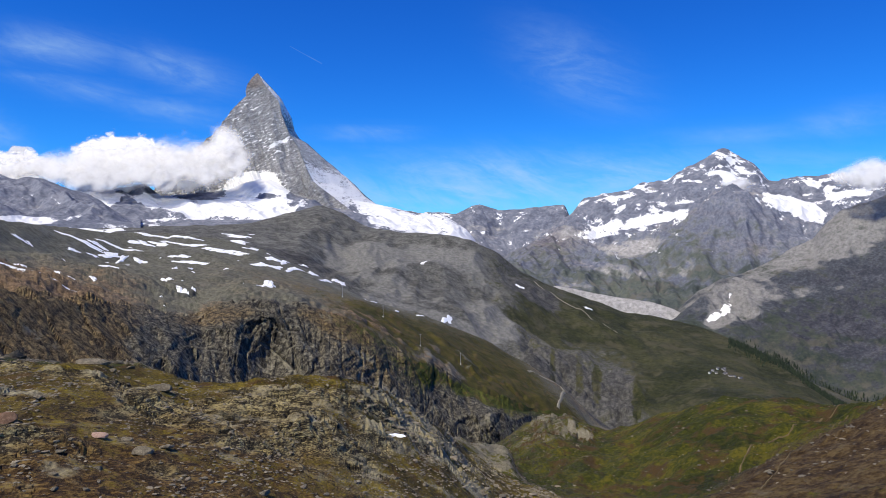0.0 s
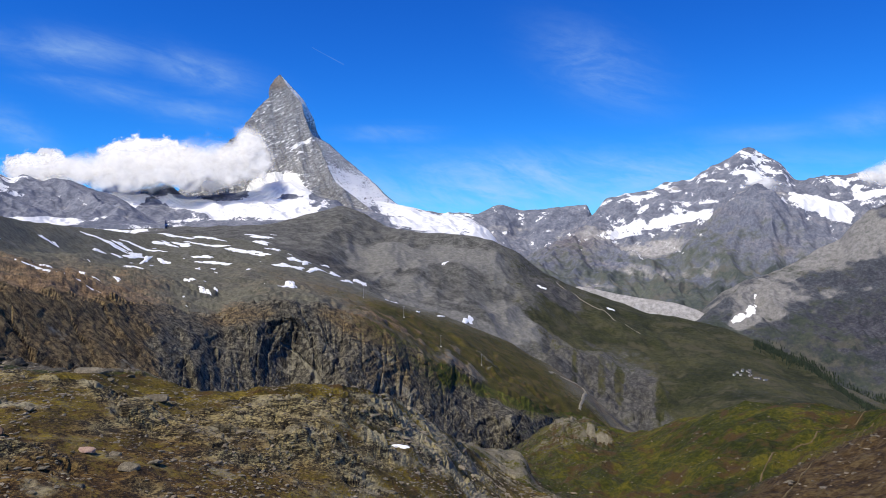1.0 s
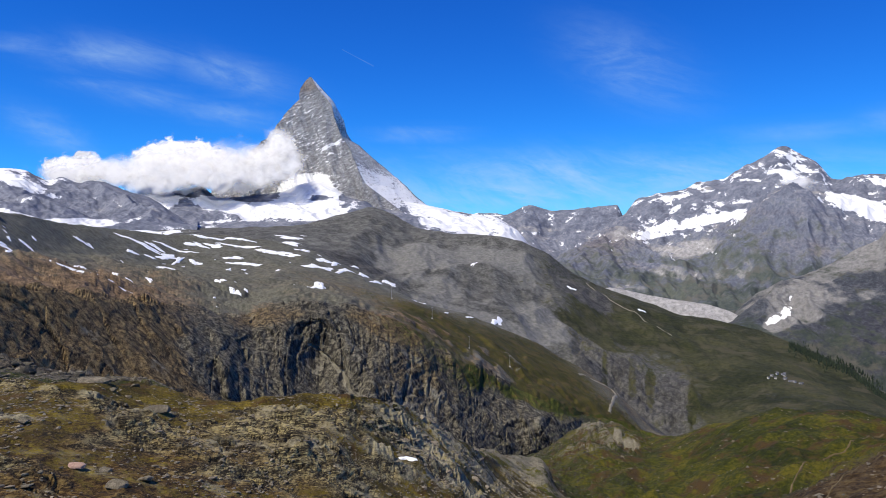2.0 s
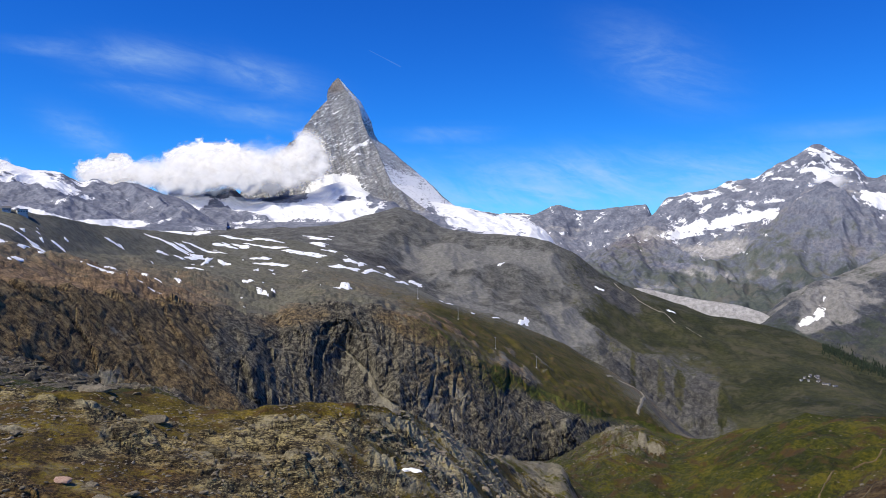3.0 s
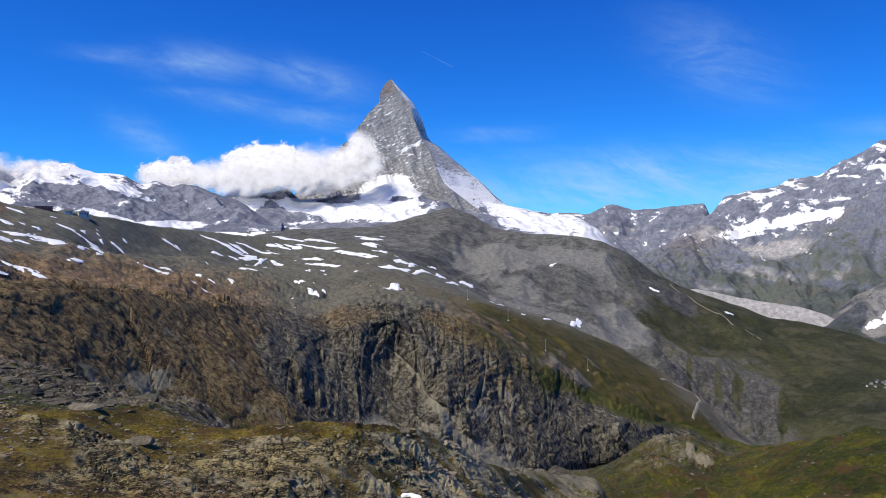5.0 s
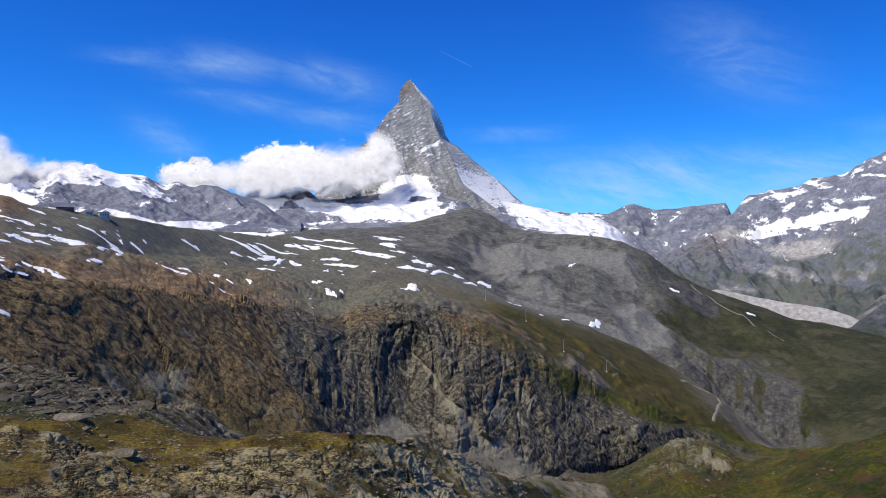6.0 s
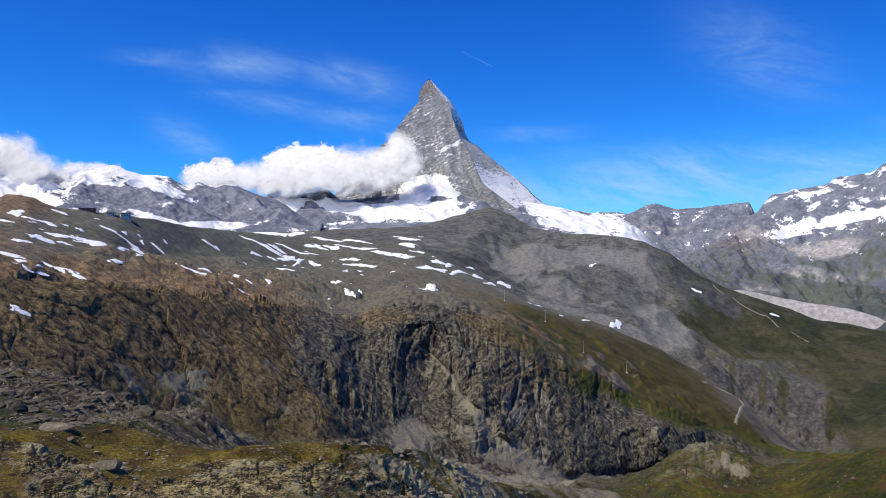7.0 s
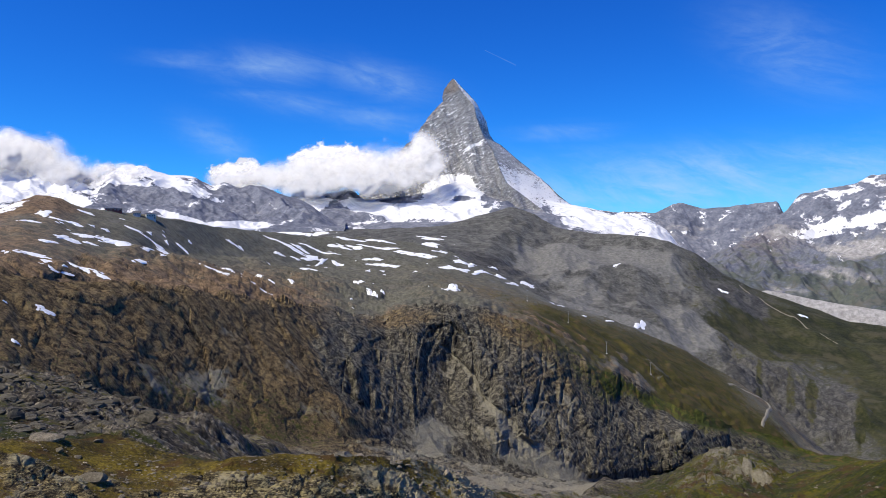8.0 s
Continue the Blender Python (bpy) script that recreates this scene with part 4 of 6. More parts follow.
NORTH_SCREES = [(13.07, -155, 2.17, 40, -0.2, 0.7), (17.12, -183, 0.96, 60, 0, 0.6), (13.88, -31, 2.61, 40, 0.1, 0.6), (18.1, -125, 0.61, 73, 0.3, 0.5), (17.13, -260, 1.95, 67, 0, -0.6), (20.99, -29, 2.61, 83, 0, -0.4), (7.6, -99, 2.17, 100, 0, -0.4), (9.73, -230, 1.74, 33, -0.2, 0.5)]
EAST_SCREES = [(22.14, -208, 2.39, 81, 0.2, 0.8), (26.47, -168, 2.17, 21, 0.2, 0.9), (28.16, 4, 2.61, 48, 0.2, 0.7), (25.75, -40, 1.74, 33, 0.2, 0.6), (29.47, 119, 1.74, 43, 0.1, 0.6), (20.34, -290, 1.3, 38, 0.4, 0.7), (25.79, -352, 5.21, 72, 0, -0.5), (28.53, -258, 3.04, 72, 0, -0.5), (28.18, -112, 2.17, 29, 0.3, -0.5), (29.56, -443, 1.74, 19, 0, 0.4)]
EAST_SPOTS = [(20.9, -235, 0.34, 70, 1.2, 0.9), (20.2, -275, 0.8, 22, 0.6, 0.9), (21.2, -199, 0.19, 49, 0, 0.4), (26.3, -179, 1.38, 17, 0.3, 0.5)]


def spots(items, az, r, z, base):
    """Adds soft-edged snowfields (or bare rock) to a slope; heights are those at the distance base."""
    level = 40 + (z - 40) * base / r
    total = 0 * z
    for a, h, wide, high, tilt, much in items:
        d = az[None] - a
        e = (d / wide) ** 2 + ((level - h - tilt * d * base * 0.01745) / high) ** 2
        total = total + much * (1 - step(0.35, 1.5, e))
    return total


LAND = {}


def pieces(mask, least):
    """Numbers the connected stretches of a mask on the grid that hold at least so many points."""
    mask = mask.copy()
    mask[[0, -1]], mask[:, [0, -1]] = False, False
    lab = np.where(mask, np.arange(1, mask.size + 1).reshape(mask.shape), 0)
    for _ in range(400):
        old = lab
        lab = lab.copy()
        for ax in (0, 1):
            for way in (1, -1):
                near = np.roll(lab, way, ax)
                lab = np.where(mask, np.maximum(lab, near), 0)
        if (lab == old).all():
            break
    num, count = np.unique(lab, return_counts=True)
    return [lab == k for k, c in zip(num, count) if k and c >= least]


def massif(name, lines, counts, lo, hi, pitch, covers, material, rough=1.0, label="", seed=0, seat=-250, marks=(), base=4000, screes=()):
    """A mountain range from ridge lines, with a back that falls away behind its crest."""
    az = np.arange(lo, hi, pitch)
    back = [(a, r + 170, z - 260) for a, r, z in lines[-1]]
    feet = [(a, r - 40, seat) for a, r, z in lines[0]]
    r, z, where = between([feet, *lines, back], [2, *counts, 6], az, 1)
    r, z = blur(r, 2, 0), blur(z, 1, 0)
    x, y = r * np.sin(np.radians(az)), r * np.cos(np.radians(az))
    free = step(0.8, 1.6, where)[:, None]
    u, down = np.radians(az)[None] * lines[-1][0][1], (where * 380)[:, None]
    bend = 90 * fractal(u + 0 * down, down + 0 * u, 400, 2, seed + 20)
    h = 0 * r
    gully = 0 * r
    for o, (size, amp) in enumerate(((430, 95), (200, 62), (95, 36), (45, 19), (21, 9))):
        fold = 1 - 2.4 * np.abs(grain((u + bend + 0.35 * down) / size, (down + 0.3 * bend - 0.2 * u) / size * (0.5 + 0.14 * o), seed + o))
        h += amp * fold
        gully = gully - fold * (0.35 if o in (1, 2, 3) else 0)
    crest = 1 - 0.72 * step(0.45, 1.0, 1 - np.abs(where - len(lines)))[:, None]
    h = (h - 25) * rough * free * crest * step(lo, lo + 2.5, az)[None]
    s, b, p, g = spread([covers[0], *covers, covers[-1]], where, az)
    steep = np.gradient(z + h, axis=0) / (np.abs(np.gradient(r, axis=0)) + 1)
    s = s + 0.22 * gully - 0.08 * step(0.9, 1.8, steep) + 0.8 * spots(marks, az, r, z + h, base) + 0.6 * fractal(x + 0.5 * z, z + h, 110, 5, seed + 9) + (0.2 + 0.45 * (rough > 0.3)) * fractal(0.6 * x - 0.3 * z, z + h, 38, 3, seed + 14) + 0.3 * (rough > 0.3) * (fractal(x + 0.8 * z, 0.6 * z, 22, 3, seed + 15, True) - 0.62) + 0.1 * (rough > 0.45)
    bands = fractal(0.12 * u + 0.3 * z, z + h, 60, 4, seed + 16)
    g, b, p = g - (1.0 if base == 3150 else 0.6) * np.maximum(bands, 0), b + 0.4 * np.maximum(bands, 0), p + 0.5 * np.maximum(-bands, 0) * (g < 0.5)
    p = p + 0.4 * np.maximum(gully, 0) * (s < 0.45)
    bare = spots(screes, az, r, z + h, base)
    bare = bare * (0.55 + 0.9 * fractal(x + 0.5 * z, z + h, 70, 4, seed + 17))
    p, g, b = p + 0.75 * bare, g - 0.5 * np.maximum(bare, 0), b - 0.5 * bare
    LAND[name] = x, y, z + h
    kinds = np.where(blur(blur(g, 3, 0), 3, 1) > 0.42, 1, 0)
    names = [("rock_face", ""), ("grass_slope", "thin green grass")]
    for field in pieces(blur(blur(s, 1, 0), 1, 1) > 0.55, 90):
        kinds[field] = len(names)
        names.append(("snowfield", "white snow"))
    ob = mountain(name, x, y, z + h, (g, s, p, b), material, kinds, names, False)
    return tagged(ob, label, "mountain")


# the western range stands nearer than the cloud bank
WEST_FOOT, WEST_MID, WEST_TOP = ([(a, 0.76 * r, 40 + 0.76 * (z - 40)) for a, r, z in line] for line in (WEST_FOOT, WEST_MID, WEST_TOP))
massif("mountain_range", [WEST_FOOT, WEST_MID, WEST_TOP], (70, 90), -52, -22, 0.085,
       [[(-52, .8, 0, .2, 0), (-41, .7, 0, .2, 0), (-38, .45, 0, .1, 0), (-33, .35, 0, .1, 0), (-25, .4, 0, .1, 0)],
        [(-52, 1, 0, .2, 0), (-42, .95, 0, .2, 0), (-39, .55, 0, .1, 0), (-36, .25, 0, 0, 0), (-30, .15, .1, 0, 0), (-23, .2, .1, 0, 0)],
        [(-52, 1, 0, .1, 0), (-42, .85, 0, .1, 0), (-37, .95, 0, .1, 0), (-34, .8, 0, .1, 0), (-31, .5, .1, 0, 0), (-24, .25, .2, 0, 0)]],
       hazy_massif_rock, 0.3, "snow-covered mountain range of dark rock with glaciers", 110, marks=WEST_SPOTS, base=4300)
SNOW_TOP = [(a, r, z + 26 * float(step(-28, -26, a) - step(-22.5, -21, a))) for a, r, z in SNOW_TOP]
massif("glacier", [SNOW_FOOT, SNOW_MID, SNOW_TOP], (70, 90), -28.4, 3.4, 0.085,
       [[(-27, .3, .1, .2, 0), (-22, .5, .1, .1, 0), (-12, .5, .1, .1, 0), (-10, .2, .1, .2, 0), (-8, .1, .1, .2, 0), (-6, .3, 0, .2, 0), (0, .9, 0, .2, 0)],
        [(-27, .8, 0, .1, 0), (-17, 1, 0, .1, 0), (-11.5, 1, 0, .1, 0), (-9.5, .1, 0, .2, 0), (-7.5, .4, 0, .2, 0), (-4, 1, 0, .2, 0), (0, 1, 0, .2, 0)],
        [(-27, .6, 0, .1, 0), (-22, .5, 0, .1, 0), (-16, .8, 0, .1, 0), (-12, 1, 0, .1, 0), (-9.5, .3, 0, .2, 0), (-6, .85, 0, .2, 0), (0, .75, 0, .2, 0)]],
       hazy_massif_rock, 0.2, "snowfield and glacier broken by dark rock bands", 130, marks=SNOW_SPOTS, base=3950)
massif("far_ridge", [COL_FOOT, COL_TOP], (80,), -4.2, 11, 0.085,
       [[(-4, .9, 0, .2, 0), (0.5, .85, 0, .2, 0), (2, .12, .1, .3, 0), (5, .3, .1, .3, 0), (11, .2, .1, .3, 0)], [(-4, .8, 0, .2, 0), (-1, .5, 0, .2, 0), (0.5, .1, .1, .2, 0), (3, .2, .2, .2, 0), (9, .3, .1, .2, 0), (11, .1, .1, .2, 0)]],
       hazy_massif_rock, 0.35, "jagged grey rock ridge with snow on its crest", 150)
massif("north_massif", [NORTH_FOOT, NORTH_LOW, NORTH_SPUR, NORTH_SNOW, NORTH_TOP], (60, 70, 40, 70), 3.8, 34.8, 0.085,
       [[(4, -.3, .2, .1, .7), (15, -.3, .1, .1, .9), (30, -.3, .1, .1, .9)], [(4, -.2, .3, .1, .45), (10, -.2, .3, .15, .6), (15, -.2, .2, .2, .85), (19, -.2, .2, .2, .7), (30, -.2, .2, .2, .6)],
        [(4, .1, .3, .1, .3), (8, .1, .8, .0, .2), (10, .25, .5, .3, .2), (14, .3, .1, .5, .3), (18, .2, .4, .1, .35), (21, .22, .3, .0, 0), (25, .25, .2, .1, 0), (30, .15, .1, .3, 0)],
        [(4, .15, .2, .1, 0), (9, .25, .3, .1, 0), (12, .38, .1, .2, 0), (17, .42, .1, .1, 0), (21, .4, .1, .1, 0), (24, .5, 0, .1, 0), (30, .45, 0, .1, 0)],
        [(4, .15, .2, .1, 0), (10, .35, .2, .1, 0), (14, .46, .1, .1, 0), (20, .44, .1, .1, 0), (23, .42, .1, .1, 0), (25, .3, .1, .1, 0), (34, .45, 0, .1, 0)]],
       hazy_massif_rock, 0.36, "grey mountain massif with glaciers and a snowy summit", 170, seat=-700, marks=NORTH_SPOTS, base=4400, screes=NORTH_SCREES)
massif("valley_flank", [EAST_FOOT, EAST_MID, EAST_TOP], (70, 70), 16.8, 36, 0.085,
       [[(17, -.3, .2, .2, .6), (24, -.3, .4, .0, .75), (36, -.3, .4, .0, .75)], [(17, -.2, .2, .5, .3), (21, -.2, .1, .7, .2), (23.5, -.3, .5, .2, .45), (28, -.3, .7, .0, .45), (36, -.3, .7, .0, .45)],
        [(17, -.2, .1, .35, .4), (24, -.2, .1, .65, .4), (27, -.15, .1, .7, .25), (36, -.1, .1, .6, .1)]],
       hazy_flank_rock, 0.34, "steep grey valley flank with scree gullies and thin grass", 190, seat=-750, marks=EAST_SPOTS, base=3150, screes=EAST_SCREES)


massif("moraine_wall", [MORAINE_FOOT, MORAINE_TOP], (40,), 7.6, 18.2, 0.085, [[(8, 0, 0, 1, 0)], [(8, 0, 0, 1.1, 0)]], hazy_massif_rock, 0.12,
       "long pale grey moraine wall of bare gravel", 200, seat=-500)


# the great pyramid, lofted through four ridges: height, x, and how far the ridge stands towards the valley
LEFT_RIDGE = [(955, -1050, 0), (930, -1074, 3), (894, -1093, 6), (849, -1105, 9), (824, -1102, 10), (795, -1132, 14), (762, -1163, 18), (733, -1191, 22), (688, -1215, 27), (650, -1242, 32), (591, -1298, 45), (504, -1376, 70), (391, -1472, 110), (249, -1593, 160), (94, -1754, 215)]
FRONT_RIDGE = [(955, -1041, 8), (877, -988, 45), (822, -939, 70), (775, -900, 90), (706, -881, 110), (645, -855, 128), (587, -829, 150), (515, -780, 185), (426, -732, 230), (325, -677, 290), (245, -569, 340), (134, -412, 440), (68, -262, 540), (21, -147, 620)]
RIGHT_RIDGE = [(955, -1041, -2), (904, -995, -10), (858, -952, -18), (812, -913, -26), (762, -889, -35), (706, -859, -45), (637, -845, -55), (593, -818, -62), (565, -771, -70), (533, -736, -76), (476, -673, -88), (409, -594, -100), (341, -514, -112), (263, -437, -130), (192, -344, -150), (126, -213, -170), (67, -81, -230)]


def pyramid():
    rows = 330
    zs = np.linspace(955, 20, rows)

    def ridge(points):
        a = np.array(points[::-1], float)
        return np.interp(zs, a[:, 0], a[:, 1]), np.interp(zs, a[:, 0], a[:, 2])

    (lx, lt), (fx, ft), (rx, rt) = ridge(LEFT_RIDGE), ridge(FRONT_RIDGE), ridge(RIGHT_RIDGE)
    bx, bt = (lx + rx) / 2, -np.minimum(400, (955 - zs) * 0.8) - 20
    parts, kind = [], []
    for (ax, at, cx, ct, n, k) in ((bx, bt, lx, lt, 14, 0), (lx, lt, fx, ft, 220, 1), (fx, ft, rx, rt, 90, 2), (rx, rt, bx, bt, 14, 3)):
        s = np.linspace(0, 1, n, endpoint=k == 3)[None]
        hollow = (0.05 if k == 1 else 0.01) * np.sin(np.pi * s) * (np.hypot(cx - ax, ct - at))[:, None] * (k in (1, 2))
        parts.append(np.stack([ax[:, None] * (1 - s) + cx[:, None] * s, at[:, None] * (1 - s) + ct[:, None] * s - hollow]))
        kind += [k] * n
    x, t = np.concatenate(parts, 2)
    kind = np.array(kind)[None]
    z = zs[:, None] + 0 * x
    y = 4212 - t
    amp = step(955, 880, z) * (0.35 + 0.65 * step(900, 300, z)) * np.where(kind == 2, 0.45, 1.0)
    h = 0 * x
    for o, (size, a) in enumerate(((170, 34), (75, 18), (34, 8), (15, 3.5))):
        h += a * (1 - 2 * np.abs(grain(x / size + 0.45 * z / size, z / size * 0.35 + 0.3 * t / size, 210 + o)))
    # slanting rock ledges
    tilt = (z - 0.3 * x) / 21 + 0.9 * fractal(x, z, 120, 3, 230)
    h += 1.6 * np.abs((tilt % 1.0) - 0.5) * 2
    y = y - h * amp
    x = x + amp * 6 * fractal(x, z, 60, 3, 240)
    ledge = 1 - np.abs((tilt % 1.0) - 0.25) * 3
    east, north = (kind == 1) + 0 * z, (kind == 2) + 0 * z
    patchy = fractal(x + 0.6 * z, z, 90, 4, 250)
    streaks = fractal(0.35 * x + 0.1 * z, z - 0.32 * x, 17, 3, 252)
    snow = 0.22 + 0.05 * ledge + 0.3 * patchy + 0.26 * streaks + 0.25 * fractal(x - 0.5 * z, z + 0.2 * x, 26, 3, 258) - 0.45 * step(845, 880, z) * east + 0.08 * step(700, 560, z) - 0.12 * step(-850, -790, x)
    snow = np.where(north > 0, 0.30 + 0.2 * fractal(x + 0.8 * z, z, 60, 3, 255) + 0.2 * streaks + 0.4 * step(480, 330, z) + 0.35 * step(640, 760, z), snow)
    snow = snow + 0.4 * (1 - step(6, 16, np.abs(z - (560 + 0.42 * (x + 850))))) * step(-960, -930, x) * (1 - step(-860, -820, x))
    snow = snow + 0.7 * step(60, -10, np.abs(x + 1010) - 60 - 0.9 * (390 - z)) * step(400, 370, z) * east
    brown = 0.05 + 0.6 * step(845, 885, z) * east
    kinds = np.where((z > 868) & (kind == 1), 2, np.where(kind == 2, 1, np.where(kind == 1, 0, 3)))
    # pale cover raised on the north face: haze and light put into its colour
    ob = mountain("pyramid_peak", x, y, z, (0 * x, snow, 0.25 + 0.3 * north, brown), peak_rock, kinds,
                  (("east_face", "grey rock with slanting snow streaks"), ("north_face", "shaded rock with a snow foot"), ("summit_block", "bare brownish rock"), ("back_face", "")), True)
    return tagged(ob, "steep pyramid peak of grey rock dusted with snow", "mountain")


pyramid()


# ---- clouds ----
# puffs: x, y, z, half breadth, half height
BANK = [(-1068, 3699, 504, 82, 117), (-1007, 3716, 417, 53, 88), (-1201, 3658, 422, 140, 117), (-1336, 3611, 395, 152, 105), (-1477, 3555, 384, 175, 99), (-1633, 3486, 367, 175, 93), (-1760, 3424, 340, 146, 70), (-1869, 3366, 320, 128, 47), (-1983, 3300, 325, 128, 58), (-1252, 3641, 316, 175, 53), (-1489, 3550, 303, 175, 47), (-1687, 3461, 291, 146, 41), (-1095, 3691, 364, 82, 58)]
HEADS = [(-1547, 3526, 466, 169, 134), (-1442, 3570, 450, 169, 105), (-1626, 3490, 425, 128, 99), (-1353, 3605, 433, 117, 82)]
SIDE_HEADS = [(-1900, 3349, 395, 146, 117), (-1830, 3387, 373, 105, 64), (-1964, 3311, 371, 117, 99)]
LEFT_BANK = [(-2224, 2231, 350, 167, 100), (-2146, 2306, 334, 131, 91), (-2077, 2369, 302, 107, 67), (-2248, 2206, 399, 143, 53), (-1988, 2443, 304, 72, 33), (-1901, 2512, 318, 72, 29), (-2159, 2294, 382, 96, 38), (-2309, 2143, 314, 143, 119)]
RIGHT_PUFF = [(1639, 2864, 270, 113, 50), (1695, 2831, 293, 100, 63), (1573, 2901, 260, 63, 30)]
SUMMIT_WISP = [(1510, 3865, 297, 110, 38)]
# cirrus: bearing, elevation, half breadth, half height (degrees), slant, density; the two densest low bands also paint
# pale horizon haze
CIRRUS_HAZE = [(-27.6, 12.5, 3.5, 1.0, 0, 0.5), (-19.7, 11.8, 3.5, 1.0, -0.2, 0.45), (-20.5, 9.0, 3.1, 0.6, -0.1, 0.5), (-25.6, 10.0, 3.3, 0.7, -0.1, 0.35), (10.1, 12.5, 3.7, 2.0, -0.4, 0.35), (9.3, 4.6, 16.4, 1.4, -0.02, 0.7), (-3.6, 5.7, 7.8, 0.4, 0, 0.4), (-5.8, 7.8, 3.0, 0.4, 0, 0.45), (28.4, 7.7, 2.6, 0.8, 0.1, 0.4), (21.3, 7.1, 4.4, 0.6, 0, 0.25), (2.9, 3.2, 13.4, 1.6, 0, 0.75), (-31.6, 7.1, 2.0, 0.9, -0.4, 0.4), (-28.7, 10.4, 2.0, 0.3, 0, 0.4), (-33.5, 12.7, 2.3, 0.4, 0, 0.35)]


def vapour_material(name, low, high, white, wild):
    n = Nodes(name)
    t = n.t
    d, s, m, clear, out = (t.nodes.new(k) for k in ("ShaderNodeBsdfDiffuse", "ShaderNodeBsdfTranslucent", "ShaderNodeMixShader", "ShaderNodeBsdfTransparent", "ShaderNodeMixShader"))
    for b in (d, s):
        b.inputs["Color"].default_value = (white, white, white * 1.01, 1)
    m.inputs[0].default_value = 0.45
    t.links.new(d.outputs[0], m.inputs[1]), t.links.new(s.outputs[0], m.inputs[2])
    geo, blend = t.nodes.new("ShaderNodeNewGeometry"), t.nodes.new("ShaderNodeVectorMath")
    blend.operation = "MULTIPLY_ADD"
    blend.inputs[1].default_value, blend.inputs[2].default_value = (0.5, 0.5, 0.5), (-0.3, -0.5, 0.75)
    unit = t.nodes.new("ShaderNodeVectorMath")
    unit.operation = "NORMALIZE"
    t.links.new(geo.outputs["Normal"], blend.inputs[0]), t.links.new(blend.outputs[0], unit.inputs[0])
    t.links.new(unit.outputs[0], d.inputs["Normal"])
    wisp = n.math("SUBTRACT", n.noise(0.018, 7, 0.62, n.coords(), 0.5), 0.5)
    fac = n.span(n.math("ADD", n.attr("cover")[0], n.math("MULTIPLY", wisp, wild)), low, high)
    t.links.new(fac, out.inputs[0]), t.links.new(clear.outputs[0], out.inputs[1]), t.links.new(m.outputs[0], out.inputs[2])
    t.links.new(out.outputs[0], t.nodes["Material Output"].inputs["Surface"])
    return n.mat


vapour = vapour_material("vapour", 0.12, 1.0, 0.83, 0.6)


def cloud(name, puffs, label, seed, layers=3, material=None):
    """A cloud of lumpy shells, one behind another, that thin out towards their edges."""
    pf = np.array(puffs, float)
    pa, pr = np.degrees(np.arctan2(pf[:, 0], pf[:, 1])), np.hypot(pf[:, 0], pf[:, 1])
    base = new(name)
    wide = np.degrees(pf[:, 3] / pr)
    az = np.arange((pa - 1.7 * wide).min(), (pa + 1.7 * wide).max(), 0.1)
    z = np.arange((pf[:, 2] - 1.8 * pf[:, 4]).min(), (pf[:, 2] + 1.9 * pf[:, 4]).max(), 4.0)
    a, h = np.meshgrid(az, z)
    u = np.radians(a) * 3850
    for k in range(layers):
        if material:
            wu, wh = u + 26 * fractal(u, h, 60, 4, seed + 5 * k, True), h + 30 * fractal(u + 500, h, 60, 4, seed + 5 * k + 2, True) - 6
        else:
            wu, wh = u + 60 * fractal(u, h, 170, 5, seed + 5 * k), h + 60 * fractal(u + 500, h, 170, 5, seed + 5 * k + 2)
        clear = np.ones_like(u)
        for (px, py, pz, w, t), p0 in zip(pf, pa):
            e = ((wu - np.radians(p0) * 3850) / w) ** 2 + ((wh - pz) / t) ** 2
            clear *= 1 - 0.72 * np.exp(-1.5 * e)
        r = pr.mean() - 45 * blur(blur(1 - clear, 7, 0), 7, 1) - 22 * fractal(u, h, 130, 3, seed + 50 + k) + 60 * k + 0.6 * (h - h.mean()) + (150 if material else 0)
        dens = (1 - clear) + 0.4 * fractal(u, h, 120, 4, seed + 70 + k) * step(1.0, 0.8, clear)
        ob = sheet("shell", r * np.sin(np.radians(a)), r * np.cos(np.radians(a)), h, (dens, 0 * u, 0 * u, 0 * u), (material or vapour,), np.zeros(len(z) - 1))
        ob.parent = base
    return tagged(base, label, "cloud")


cloud("cloud_bank", BANK, "white cumulus bank clinging to the pyramid peak", 300)

heap_vapour = vapour_material("heap_vapour", 0.42, 0.62, 0.9, 0.35)
cloud("cumulus", HEADS, "bright white cumulus heads above the cloud bank", 310, 2, heap_vapour)
cloud("cumulus", SIDE_HEADS, "small bright white cumulus head beside the bank", 320, 2, heap_vapour)
cloud("cloud", LEFT_BANK, "white cloud lying over the glacier", 400)
cloud("cloud", RIGHT_PUFF, "small white cloud at a ridge", 500, 2)
cloud("cloud", SUMMIT_WISP, "thin wisp of cloud below a summit", 600, 1)


